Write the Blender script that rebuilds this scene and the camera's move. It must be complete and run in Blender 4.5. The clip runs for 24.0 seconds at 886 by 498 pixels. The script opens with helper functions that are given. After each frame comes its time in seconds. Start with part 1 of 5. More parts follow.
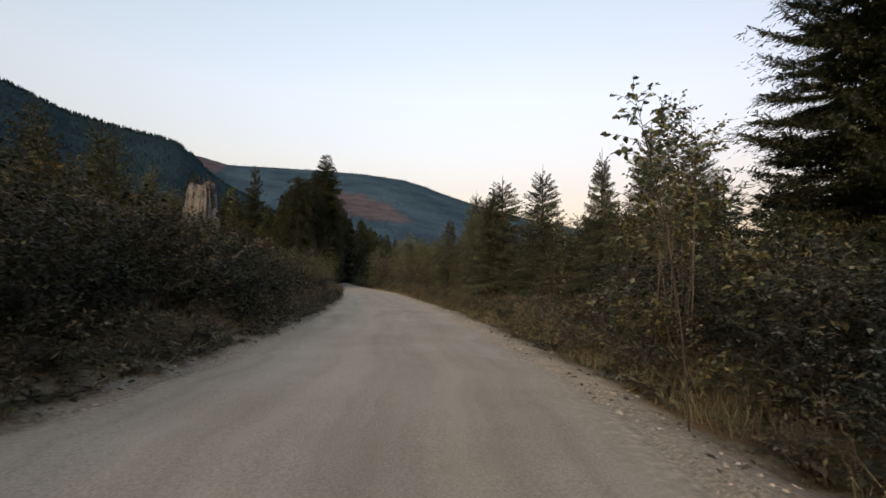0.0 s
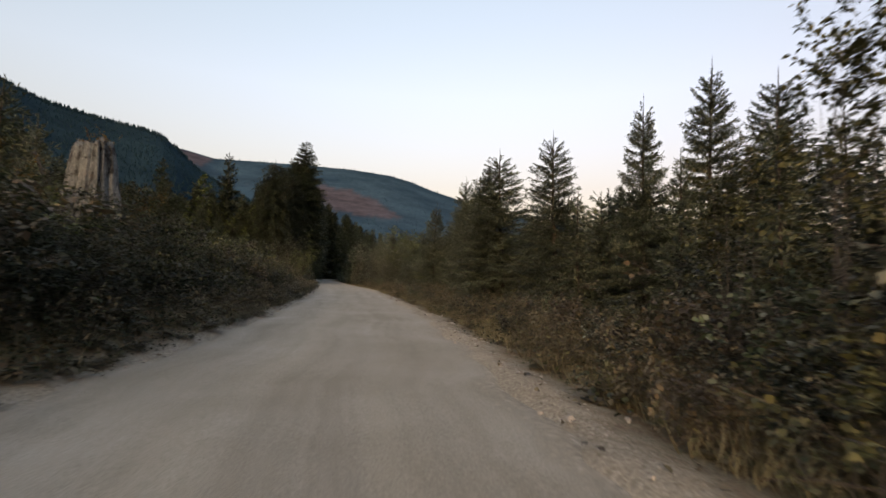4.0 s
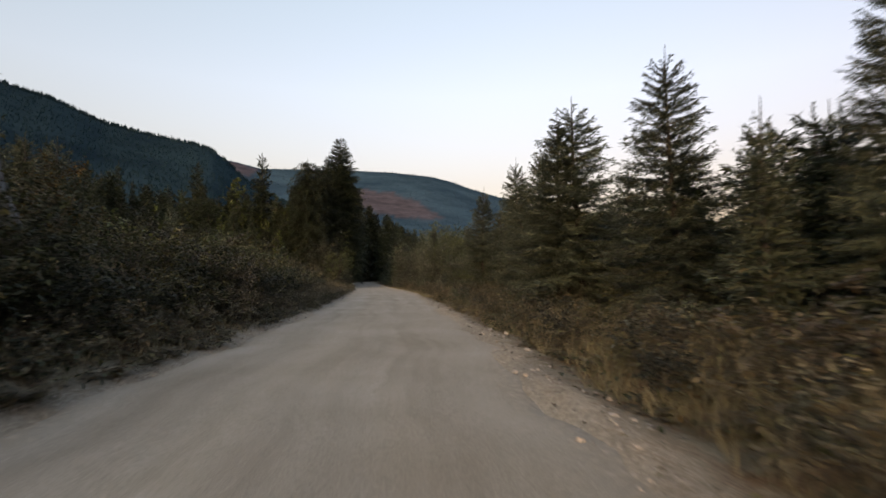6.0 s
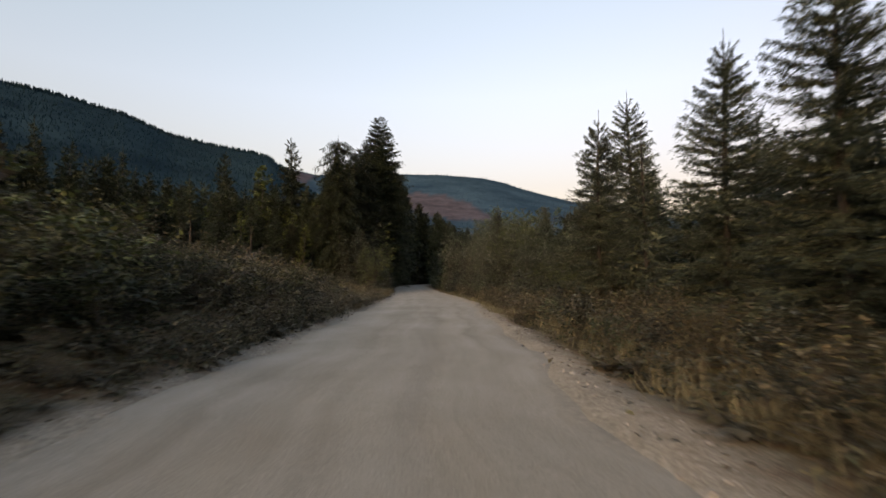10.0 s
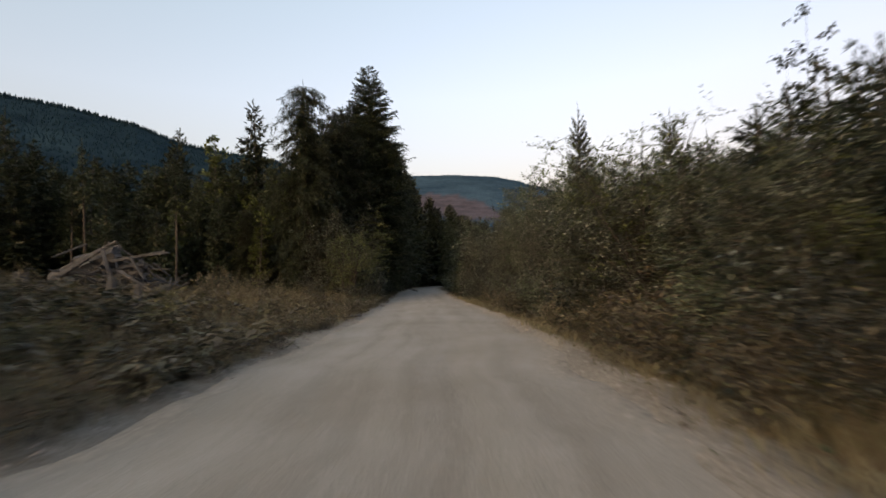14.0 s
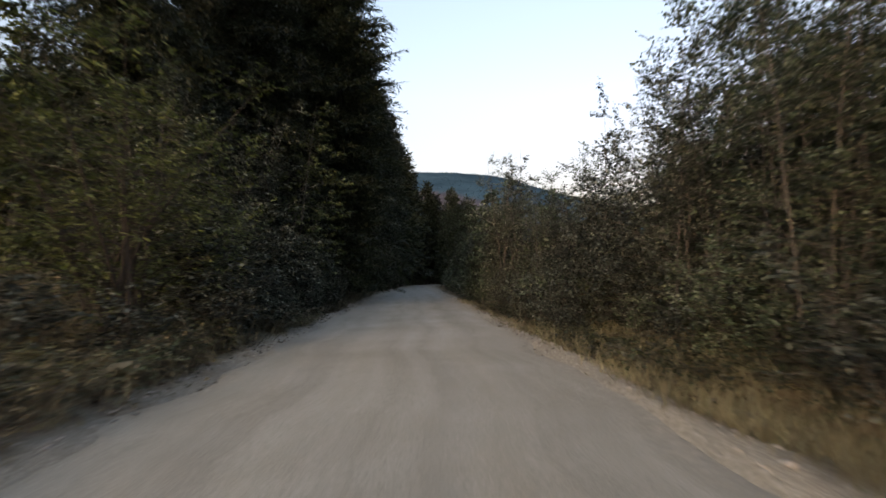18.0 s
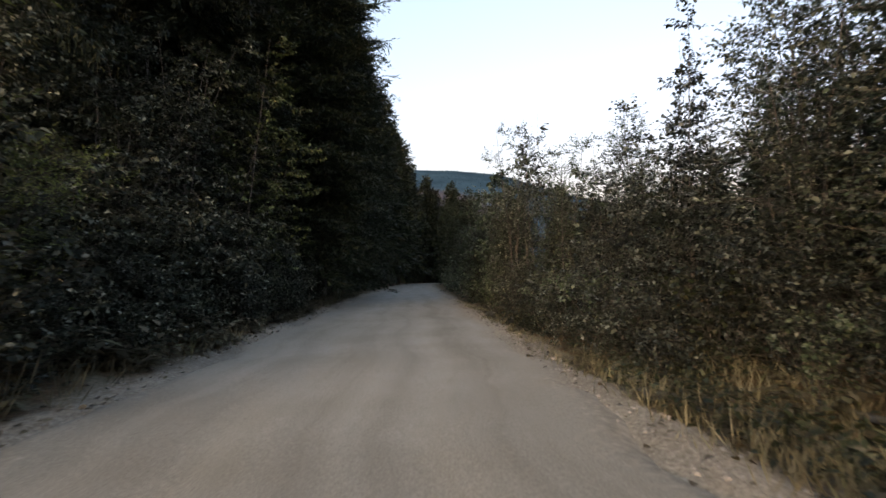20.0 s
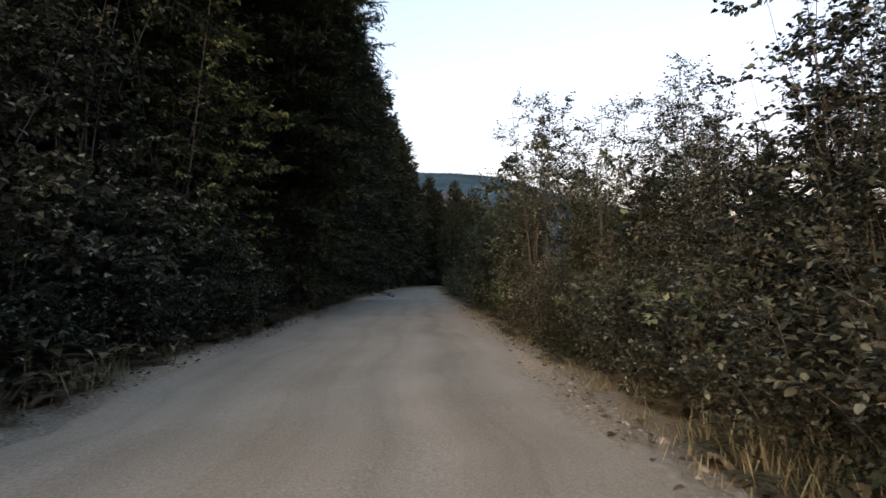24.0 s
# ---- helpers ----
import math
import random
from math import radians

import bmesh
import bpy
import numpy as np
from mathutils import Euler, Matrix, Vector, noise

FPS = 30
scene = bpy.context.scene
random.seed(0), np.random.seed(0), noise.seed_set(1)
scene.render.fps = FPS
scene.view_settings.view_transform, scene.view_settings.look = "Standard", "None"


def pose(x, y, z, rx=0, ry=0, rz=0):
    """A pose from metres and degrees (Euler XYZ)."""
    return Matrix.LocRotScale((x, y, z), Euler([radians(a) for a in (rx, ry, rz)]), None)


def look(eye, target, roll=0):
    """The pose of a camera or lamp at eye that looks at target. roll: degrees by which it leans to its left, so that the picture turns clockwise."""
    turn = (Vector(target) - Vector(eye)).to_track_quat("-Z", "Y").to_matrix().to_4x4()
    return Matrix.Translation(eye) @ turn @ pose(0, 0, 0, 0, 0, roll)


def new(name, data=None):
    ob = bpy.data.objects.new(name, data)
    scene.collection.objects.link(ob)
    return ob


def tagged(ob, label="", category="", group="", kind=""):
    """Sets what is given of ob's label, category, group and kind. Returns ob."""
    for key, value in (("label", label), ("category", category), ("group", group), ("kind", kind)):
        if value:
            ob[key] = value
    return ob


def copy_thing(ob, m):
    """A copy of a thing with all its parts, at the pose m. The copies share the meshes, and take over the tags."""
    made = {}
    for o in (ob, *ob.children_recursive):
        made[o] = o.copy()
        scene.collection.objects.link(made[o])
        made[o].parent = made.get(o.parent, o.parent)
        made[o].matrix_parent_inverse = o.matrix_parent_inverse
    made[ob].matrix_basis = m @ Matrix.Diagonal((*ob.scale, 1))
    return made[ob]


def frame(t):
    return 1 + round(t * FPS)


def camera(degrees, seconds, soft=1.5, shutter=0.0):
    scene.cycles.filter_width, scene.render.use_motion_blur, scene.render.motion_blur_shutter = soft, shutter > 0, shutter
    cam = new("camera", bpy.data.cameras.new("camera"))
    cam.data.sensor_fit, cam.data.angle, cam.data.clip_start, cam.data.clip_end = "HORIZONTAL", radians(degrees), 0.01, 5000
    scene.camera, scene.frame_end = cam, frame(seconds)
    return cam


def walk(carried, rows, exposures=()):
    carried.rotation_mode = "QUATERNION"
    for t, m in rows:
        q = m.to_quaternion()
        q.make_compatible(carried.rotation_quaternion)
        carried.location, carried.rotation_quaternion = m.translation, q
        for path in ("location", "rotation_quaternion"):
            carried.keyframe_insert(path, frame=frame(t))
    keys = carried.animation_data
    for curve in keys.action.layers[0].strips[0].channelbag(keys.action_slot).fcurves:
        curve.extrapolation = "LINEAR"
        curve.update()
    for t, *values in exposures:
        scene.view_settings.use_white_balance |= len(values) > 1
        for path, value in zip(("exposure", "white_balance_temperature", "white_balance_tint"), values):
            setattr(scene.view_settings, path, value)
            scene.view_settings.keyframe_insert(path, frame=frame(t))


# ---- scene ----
cam = camera(82.0, 24.0, soft=1.5, shutter=0.65)
PATH = [
    (0.0, (-3.816, -0.040, 1.456), (-1.920, 9.757, 2.113), 1.41),
    (0.5, (-3.701, 0.452, 1.458), (-1.749, 10.241, 2.049), 1.48),
    (1.0, (-3.607, 0.920, 1.468), (-1.624, 10.703, 2.073), 1.79),
    (1.5, (-3.507, 1.348, 1.454), (-1.481, 11.120, 2.080), 1.79),
    (2.0, (-3.396, 1.846, 1.455), (-1.296, 11.602, 2.103), 1.72),
    (2.5, (-3.272, 2.448, 1.457), (-1.119, 12.192, 2.105), 1.86),
    (4.5, (-2.167, 7.188, 1.449), (-0.056, 16.946, 2.032), 1.70),
    (5.0, (-1.891, 8.776, 1.448), (0.013, 18.577, 2.003), 0.11),
    (5.5, (-1.634, 10.625, 1.451), (-0.008, 20.476, 2.006), 0.04),
    (6.0, (-1.424, 12.642, 1.454), (-0.125, 22.540, 2.032), -0.09),
    (6.5, (-1.257, 14.684, 1.436), (-0.209, 24.610, 2.045), 0.20),
    (7.0, (-1.114, 16.698, 1.444), (-0.165, 26.637, 1.999), 1.33),
    (7.5, (-0.975, 18.560, 1.423), (-0.066, 28.501, 2.004), 1.21),
    (8.0, (-0.868, 20.261, 1.419), (0.020, 30.206, 1.976), 0.89),
    (8.5, (-0.764, 22.149, 1.439), (0.007, 32.100, 2.067), 0.86),
    (9.0, (-0.669, 24.168, 1.427), (-0.148, 34.136, 2.034), 0.52),
    (9.5, (-0.580, 26.250, 1.411), (-0.227, 36.225, 2.026), -0.30),
    (10.0, (-0.485, 28.399, 1.440), (-0.211, 38.375, 2.067), -0.60),
    (10.5, (-0.407, 30.731, 1.440), (-0.128, 40.707, 2.074), -0.97),
    (12.5, (-0.087, 38.221, 1.471), (0.247, 48.199, 2.054), -1.85),
    (13.0, (-0.041, 41.659, 1.487), (0.199, 51.640, 2.066), -2.64),
    (13.5, (-0.014, 45.279, 1.502), (0.096, 55.257, 2.150), -2.77),
    (14.0, (-0.016, 48.879, 1.474), (-0.021, 58.858, 2.125), -2.36),
    (14.5, (-0.063, 52.456, 1.453), (-0.103, 62.438, 2.058), -2.12),
    (15.0, (-0.169, 56.069, 1.422), (-0.227, 66.051, 2.018), -1.72),
    (15.5, (-0.315, 59.587, 1.455), (-0.341, 69.564, 2.119), -1.26),
    (16.0, (-0.482, 63.468, 1.441), (-0.491, 73.449, 2.066), -0.81),
    (16.5, (-0.654, 67.456, 1.451), (-0.642, 77.431, 2.161), -0.19),
    (17.0, (-0.825, 71.305, 1.445), (-0.815, 81.288, 2.025), -0.30),
    (17.5, (-0.944, 74.371, 1.462), (-0.898, 84.353, 2.056), -0.31),
    (18.0, (-0.980, 77.043, 1.426), (-0.900, 87.024, 2.039), -0.60),
    (18.5, (-0.981, 79.307, 1.456), (-0.800, 89.285, 2.098), -0.79),
    (19.0, (-0.936, 80.948, 1.448), (-0.717, 90.933, 1.938), -0.99),
    (19.5, (-0.872, 82.109, 1.427), (-0.714, 92.093, 1.958), -0.64),
    (21.5, (-0.730, 85.365, 1.453), (-0.720, 95.345, 2.094), 0.17),
    (22.0, (-0.738, 85.973, 1.450), (-0.731, 95.954, 2.081), -0.12),
    (22.5, (-0.747, 86.487, 1.449), (-0.768, 96.466, 2.099), 0.11),
    (23.0, (-0.754, 86.921, 1.448), (-0.745, 96.900, 2.082), -0.03),
    (23.5, (-0.758, 87.254, 1.451), (-0.744, 97.235, 2.076), -0.08),
    (24.0, (-0.762, 87.558, 1.449), (-0.735, 97.538, 2.081), -0.03),
]

EXPOSURES = [(0.0, 1.5, 7400, 17), (10.0, 1.5, 7400, 18), (16.0, 1.6, 7050, 16), (19.0, 1.8, 6650, 14.5), (22.0, 1.9, 6800, 16), (24.0, 1.9, 6800, 16)]
walk(cam, [(t, look(eye, target, roll)) for t, eye, target, roll in PATH], EXPOSURES)
SUN_EL, SUN_AZ, SKY_STRENGTH, SUN_POWER = 9.5, 205.0, 0.15, 0.08
# ---- daylight: low sun behind the hills, clear sky ----
world = bpy.data.worlds.new("dusk_sky")
scene.world = world
world.use_nodes = True
wn = world.node_tree.nodes
sky = wn.new("ShaderNodeTexSky")
sky.sky_type, sky.sun_disc = "NISHITA", False
sky.sun_elevation, sky.sun_rotation = radians(SUN_EL), radians(SUN_AZ)
sky.air_density, sky.dust_density, sky.ozone_density = 0.85, 4.0, 0.3
# after sunset the haze low in the sky turns rosy
sky_up = wn.new("ShaderNodeSeparateXYZ")
world.node_tree.links.new(wn.new("ShaderNodeTexCoord").outputs["Generated"], sky_up.inputs[0])
haze = wn.new("ShaderNodeValToRGB")
for _ in range(3):
    haze.color_ramp.elements.new(0.5)
for e, (at_, col_) in zip(haze.color_ramp.elements, [(0.0, (0.72, 0.56, 0.475)), (0.18, (0.81, 0.68, 0.61)), (0.34, (1.09, 1.0, 0.935)), (0.5, (1.19, 1.155, 1.045)), (0.72, (1.05, 1.18, 1.2))]):
    e.position, e.color = at_, (*col_, 1)
world.node_tree.links.new(sky_up.outputs[2], haze.inputs[0])
rosy = wn.new("ShaderNodeMix")
rosy.data_type, rosy.blend_type = "RGBA", "MULTIPLY"
rosy.inputs[0].default_value = 1.0
world.node_tree.links.new(sky.outputs[0], rosy.inputs[6])
world.node_tree.links.new(haze.outputs[0], rosy.inputs[7])
# the afterglow: paler towards the west, pinker towards the east
glow = wn.new("ShaderNodeValToRGB")
for e, (at_, col_) in zip(glow.color_ramp.elements, [(0.1, (1.1, 1.1, 1.09)), (0.85, (1.04, 0.955, 0.975))]):
    e.position, e.color = at_, (*col_, 1)
side = wn.new("ShaderNodeMath")
side.operation = "MULTIPLY_ADD"
side.inputs[1].default_value, side.inputs[2].default_value = 0.5, 0.5
world.node_tree.links.new(sky_up.outputs[0], side.inputs[0])
world.node_tree.links.new(side.outputs[0], glow.inputs[0])
tinted = wn.new("ShaderNodeMix")
tinted.data_type, tinted.blend_type = "RGBA", "MULTIPLY"
tinted.inputs[0].default_value = 1.0
world.node_tree.links.new(rosy.outputs[2], tinted.inputs[6])
world.node_tree.links.new(glow.outputs[0], tinted.inputs[7])
world.node_tree.links.new(tinted.outputs[2], wn["Background"].inputs[0])
wn["Background"].inputs[1].default_value = SKY_STRENGTH
sun = new("sun", bpy.data.lights.new("sun", "SUN"))
sun.data.energy, sun.data.angle, sun.data.color = SUN_POWER, radians(40), (1.0, 0.98, 0.95)
sun.matrix_world = look((0, 0, 60), (-60 * math.sin(radians(SUN_AZ)), -60 * math.cos(radians(SUN_AZ)), 60 - 60 * math.tan(radians(20))))

# ---- materials ----


def material(name, rough=0.8, spec=0.3):
    m = bpy.data.materials.new(name)
    m.use_nodes = True
    b = m.node_tree.nodes["Principled BSDF"]
    b.inputs["Roughness"].default_value = rough
    b.inputs["Specular IOR Level"].default_value = spec
    return m, m.node_tree, b


def ramp(nt, source, stops):
    r = nt.nodes.new("ShaderNodeValToRGB")
    while len(r.color_ramp.elements) < len(stops):
        r.color_ramp.elements.new(0.5)
    for e, (p, c) in zip(r.color_ramp.elements, stops):
        e.position, e.color = p, (*c, 1)
    nt.links.new(source, r.inputs[0])
    return r.outputs[0]


def noise_tex(nt, scale, detail=4.0, coords=None, rough=0.6):
    n = nt.nodes.new("ShaderNodeTexNoise")
    n.inputs["Scale"].default_value, n.inputs["Detail"].default_value = scale, detail
    n.inputs["Roughness"].default_value = rough
    if coords is None:
        coords = nt.nodes.new("ShaderNodeNewGeometry").outputs["Position"]
    nt.links.new(coords, n.inputs["Vector"])
    return n.outputs["Fac"]


def blend(nt, fac, a, b, kind="MIX"):
    m = nt.nodes.new("ShaderNodeMix")
    m.data_type, m.blend_type = "RGBA", kind
    for sock, v in ((m.inputs[0], fac), (m.inputs[6], a), (m.inputs[7], b)):
        if isinstance(v, (int, float)):
            sock.default_value = v
        elif isinstance(v, tuple):
            sock.default_value = (*v, 1)
        else:
            nt.links.new(v, sock)
    return m.outputs[2]


def bump(nt, bsdf, height, strength=0.5, distance=0.02):
    b = nt.nodes.new("ShaderNodeBump")
    b.inputs["Strength"].default_value, b.inputs["Distance"].default_value = strength, distance
    nt.links.new(height, b.inputs["Height"])
    nt.links.new(b.outputs[0], bsdf.inputs["Normal"])


def leaf_material(name, stops, tone_of=0.49, patch=(0.75, 1.25), through_light=0.16, rough=0.55, spec=0.35):
    """Foliage: each leaf its own tint, each plant its own tone, patches within a plant."""
    m, nt, b = material(name, rough, spec)
    geo = nt.nodes.new("ShaderNodeNewGeometry")
    c = ramp(nt, geo.outputs["Random Per Island"], [(p, (col[0] * tone_of * 0.95, col[1] * tone_of, col[2] * tone_of * 0.96)) for p, col in stops])
    info = nt.nodes.new("ShaderNodeObjectInfo")
    tone = nt.nodes.new("ShaderNodeMapRange")
    tone.inputs[3].default_value, tone.inputs[4].default_value = patch
    nt.links.new(info.outputs["Random"], tone.inputs[0])
    big = noise_tex(nt, 0.9, 2.0)
    spread = nt.nodes.new("ShaderNodeMapRange")
    spread.inputs[1].default_value, spread.inputs[2].default_value = 0.3, 0.7
    spread.inputs[3].default_value, spread.inputs[4].default_value = 0.5, 1.5
    nt.links.new(big, spread.inputs[0])
    mul = nt.nodes.new("ShaderNodeMath")
    mul.operation = "MULTIPLY"
    nt.links.new(tone.outputs[0], mul.inputs[0])
    nt.links.new(spread.outputs[0], mul.inputs[1])
    scale = nt.nodes.new("ShaderNodeVectorMath")
    scale.operation = "SCALE"
    nt.links.new(c, scale.inputs[0])
    nt.links.new(mul.outputs[0], scale.inputs["Scale"])
    nt.links.new(scale.outputs[0], b.inputs["Base Color"])
    t = nt.nodes.new("ShaderNodeBsdfTranslucent")
    nt.links.new(scale.outputs[0], t.inputs[0])
    mix = nt.nodes.new("ShaderNodeMixShader")
    mix.inputs[0].default_value = through_light
    nt.links.new(b.outputs[0], mix.inputs[1])
    nt.links.new(t.outputs[0], mix.inputs[2])
    nt.links.new(mix.outputs[0], nt.nodes["Material Output"].inputs[0])
    return m


def plain_material(name, dark, light, scale=6.0, rough=0.8, relief=0.3, stretch=(1, 1, 1), spec=0.3):
    """Two tones of one surface mixed at two sizes, with relief."""
    m, nt, b = material(name, rough, spec)
    tc = nt.nodes.new("ShaderNodeTexCoord")
    mp = nt.nodes.new("ShaderNodeMapping")
    mp.inputs["Scale"].default_value = stretch
    nt.links.new(tc.outputs["Object"], mp.inputs[0])
    fine = noise_tex(nt, scale, 6.0, mp.outputs[0], 0.7)
    broad = noise_tex(nt, scale * 0.17, 2.0, mp.outputs[0])
    c1 = ramp(nt, fine, [(0.3, dark), (0.7, light)])
    c2 = ramp(nt, broad, [(0.3, tuple(v * 0.7 for v in dark)), (0.75, light)])
    nt.links.new(blend(nt, 0.4, c1, c2), b.inputs["Base Color"])
    if relief:
        bump(nt, b, fine, relief, 0.03)
    return m


NEEDLES = leaf_material("fir_needles", tone_of=0.6, stops=[(0.0, (0.022, 0.036, 0.021)), (0.5, (0.042, 0.06, 0.034)), (0.85, (0.066, 0.085, 0.052)), (1.0, (0.075, 0.08, 0.05))], spec=0.25)
YOUNG_NEEDLES = leaf_material("young_fir_needles", tone_of=0.9, stops=[(0.0, (0.03, 0.042, 0.029)), (0.45, (0.06, 0.076, 0.053)), (0.93, (0.108, 0.125, 0.09)), (1.0, (0.13, 0.122, 0.09))], spec=0.25)
DARK_NEEDLES = leaf_material("old_fir_needles", tone_of=0.62, stops=[(0.0, (0.016, 0.025, 0.016)), (0.55, (0.03, 0.043, 0.024)), (0.9, (0.05, 0.063, 0.034)), (1.0, (0.07, 0.066, 0.038))], spec=0.2)
ALDER_LEAF = leaf_material("alder_leaves", [(0.0, (0.034, 0.05, 0.03)), (0.4, (0.067, 0.092, 0.056)), (0.75, (0.122, 0.15, 0.105)), (0.93, (0.195, 0.225, 0.19)), (1.0, (0.2, 0.21, 0.13))], 0.88, through_light=0.3, rough=0.65, spec=0.15)
SILVER_LEAF = leaf_material("silvery_alder_leaves", [(0.0, (0.035, 0.045, 0.03)), (0.4, (0.075, 0.092, 0.065)), (0.75, (0.15, 0.17, 0.135)), (1.0, (0.33, 0.35, 0.3))], 0.66, through_light=0.28, rough=0.65, spec=0.15)
# shade under the firs is put into the dark end of these leaf tones
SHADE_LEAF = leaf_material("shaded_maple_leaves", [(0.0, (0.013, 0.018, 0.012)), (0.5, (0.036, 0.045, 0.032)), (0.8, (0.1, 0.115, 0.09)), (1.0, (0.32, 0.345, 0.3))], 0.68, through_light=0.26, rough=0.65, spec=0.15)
PALE_LEAF = leaf_material("pale_underside_leaves", [(0.0, (0.02, 0.026, 0.019)), (0.45, (0.054, 0.068, 0.052)), (0.78, (0.145, 0.168, 0.148)), (1.0, (0.34, 0.385, 0.37))], 0.42, through_light=0.22, rough=0.65, spec=0.15)
WILLOW_LEAF = leaf_material("willow_leaves", [(0.0, (0.058, 0.075, 0.022)), (0.5, (0.1, 0.13, 0.04)), (1.0, (0.165, 0.19, 0.09))], 0.76, through_light=0.25, spec=0.15)
BRAMBLE_LEAF = leaf_material("bramble_leaves", [(0.0, (0.026, 0.037, 0.02)), (0.5, (0.052, 0.072, 0.034)), (0.8, (0.09, 0.105, 0.055)), (0.95, (0.15, 0.15, 0.09)), (1.0, (0.15, 0.1, 0.05))], 0.31, spec=0.2)
GREEN_LEAF = leaf_material("fresh_green_leaves", [(0.0, (0.04, 0.055, 0.022)), (0.5, (0.085, 0.11, 0.045)), (0.85, (0.15, 0.18, 0.085)), (1.0, (0.24, 0.24, 0.12))], 0.78, through_light=0.22, spec=0.2)
DEEP_LEAF = leaf_material("deep_green_leaves", [(0.0, (0.014, 0.022, 0.012)), (0.5, (0.03, 0.044, 0.022)), (0.85, (0.055, 0.07, 0.036)), (1.0, (0.1, 0.1, 0.055))], 0.46, spec=0.15)
OLIVE_LEAF = leaf_material("olive_leaves", [(0.0, (0.04, 0.045, 0.02)), (0.5, (0.085, 0.09, 0.042)), (0.85, (0.14, 0.14, 0.07)), (1.0, (0.2, 0.175, 0.08))], 0.7, spec=0.2)
RUSTY_LEAF = leaf_material("rusty_leaves", [(0.0, (0.044, 0.035, 0.023)), (0.5, (0.086, 0.07, 0.047)), (0.85, (0.14, 0.116, 0.078)), (1.0, (0.12, 0.12, 0.06))], 0.75)
AUTUMN_LEAF = leaf_material("autumn_leaves", [(0.0, (0.1, 0.055, 0.02)), (0.5, (0.2, 0.125, 0.035)), (1.0, (0.3, 0.22, 0.06))], 0.55, spec=0.15)
BRACKEN = leaf_material("dying_bracken", [(0.0, (0.06, 0.051, 0.032)), (0.4, (0.106, 0.094, 0.065)), (0.75, (0.172, 0.154, 0.112)), (1.0, (0.1, 0.115, 0.06))], 0.75, spec=0.15)
DRY_GRASS = leaf_material("dry_grass", [(0.0, (0.13, 0.12, 0.08)), (0.5, (0.215, 0.2, 0.14)), (0.9, (0.31, 0.295, 0.22)), (1.0, (0.12, 0.145, 0.07))], 0.68, spec=0.15)
BARK = plain_material("fir_bark", (0.018, 0.017, 0.016), (0.055, 0.051, 0.047), 9.0, 0.9, 0.8, (1, 1, 0.25))
PALE_BARK = plain_material("alder_bark", (0.038, 0.036, 0.034), (0.115, 0.112, 0.105), 14.0, 0.85, 0.4, (1, 1, 0.5))
GREY_WOOD = plain_material("weathered_wood", (0.01, 0.012, 0.014), (0.085, 0.096, 0.106), 8.0, 0.85, 0.9, (3, 3, 0.2))
STONE = plain_material("road_stone", (0.18, 0.172, 0.155), (0.38, 0.365, 0.335), 20.0, 0.9, 0.4)
# mountain trees: distance haze is put into their blue base colours
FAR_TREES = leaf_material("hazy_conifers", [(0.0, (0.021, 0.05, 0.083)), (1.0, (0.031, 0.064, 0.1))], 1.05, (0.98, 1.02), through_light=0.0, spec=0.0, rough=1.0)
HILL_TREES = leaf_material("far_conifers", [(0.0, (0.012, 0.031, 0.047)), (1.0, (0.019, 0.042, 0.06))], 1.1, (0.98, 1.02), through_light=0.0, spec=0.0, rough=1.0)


def stump_material():
    """Bleached grey wood: fine upright grain, dark rotten blotches, a little rust-brown."""
    m, nt, b = material("bleached_stump_wood", 0.9, 0.2)
    tc = nt.nodes.new("ShaderNodeTexCoord")
    mp = nt.nodes.new("ShaderNodeMapping")
    mp.inputs["Scale"].default_value = (1, 1, 0.16)
    nt.links.new(tc.outputs["Object"], mp.inputs[0])
    grain, streak = noise_tex(nt, 26.0, 5.0, mp.outputs[0], 0.7), noise_tex(nt, 5.0, 4.0, mp.outputs[0], 0.65)
    blotch, rust = noise_tex(nt, 2.6, 5.0, tc.outputs["Object"], 0.65), noise_tex(nt, 1.3, 3.0, tc.outputs["Object"])
    c = ramp(nt, grain, [(0.3, (0.05, 0.059, 0.064)), (0.55, (0.115, 0.134, 0.142)), (0.75, (0.2, 0.226, 0.238))])
    c = blend(nt, 1.0, c, ramp(nt, streak, [(0.36, (0.25, 0.25, 0.26)), (0.52, (1, 1, 1))]), "MULTIPLY")
    c = blend(nt, 1.0, c, ramp(nt, blotch, [(0.36, (0.16, 0.15, 0.15)), (0.47, (0.9, 0.9, 0.9)), (0.7, (1.15, 1.15, 1.15))]), "MULTIPLY")
    c = blend(nt, ramp(nt, rust, [(0.6, (0, 0, 0)), (0.72, (0.4, 0.4, 0.4))]), c, (0.09, 0.062, 0.04))
    nt.links.new(c, b.inputs["Base Color"])
    bump(nt, b, streak, 0.9, 0.05)
    return m


STUMP_WOOD = stump_material()


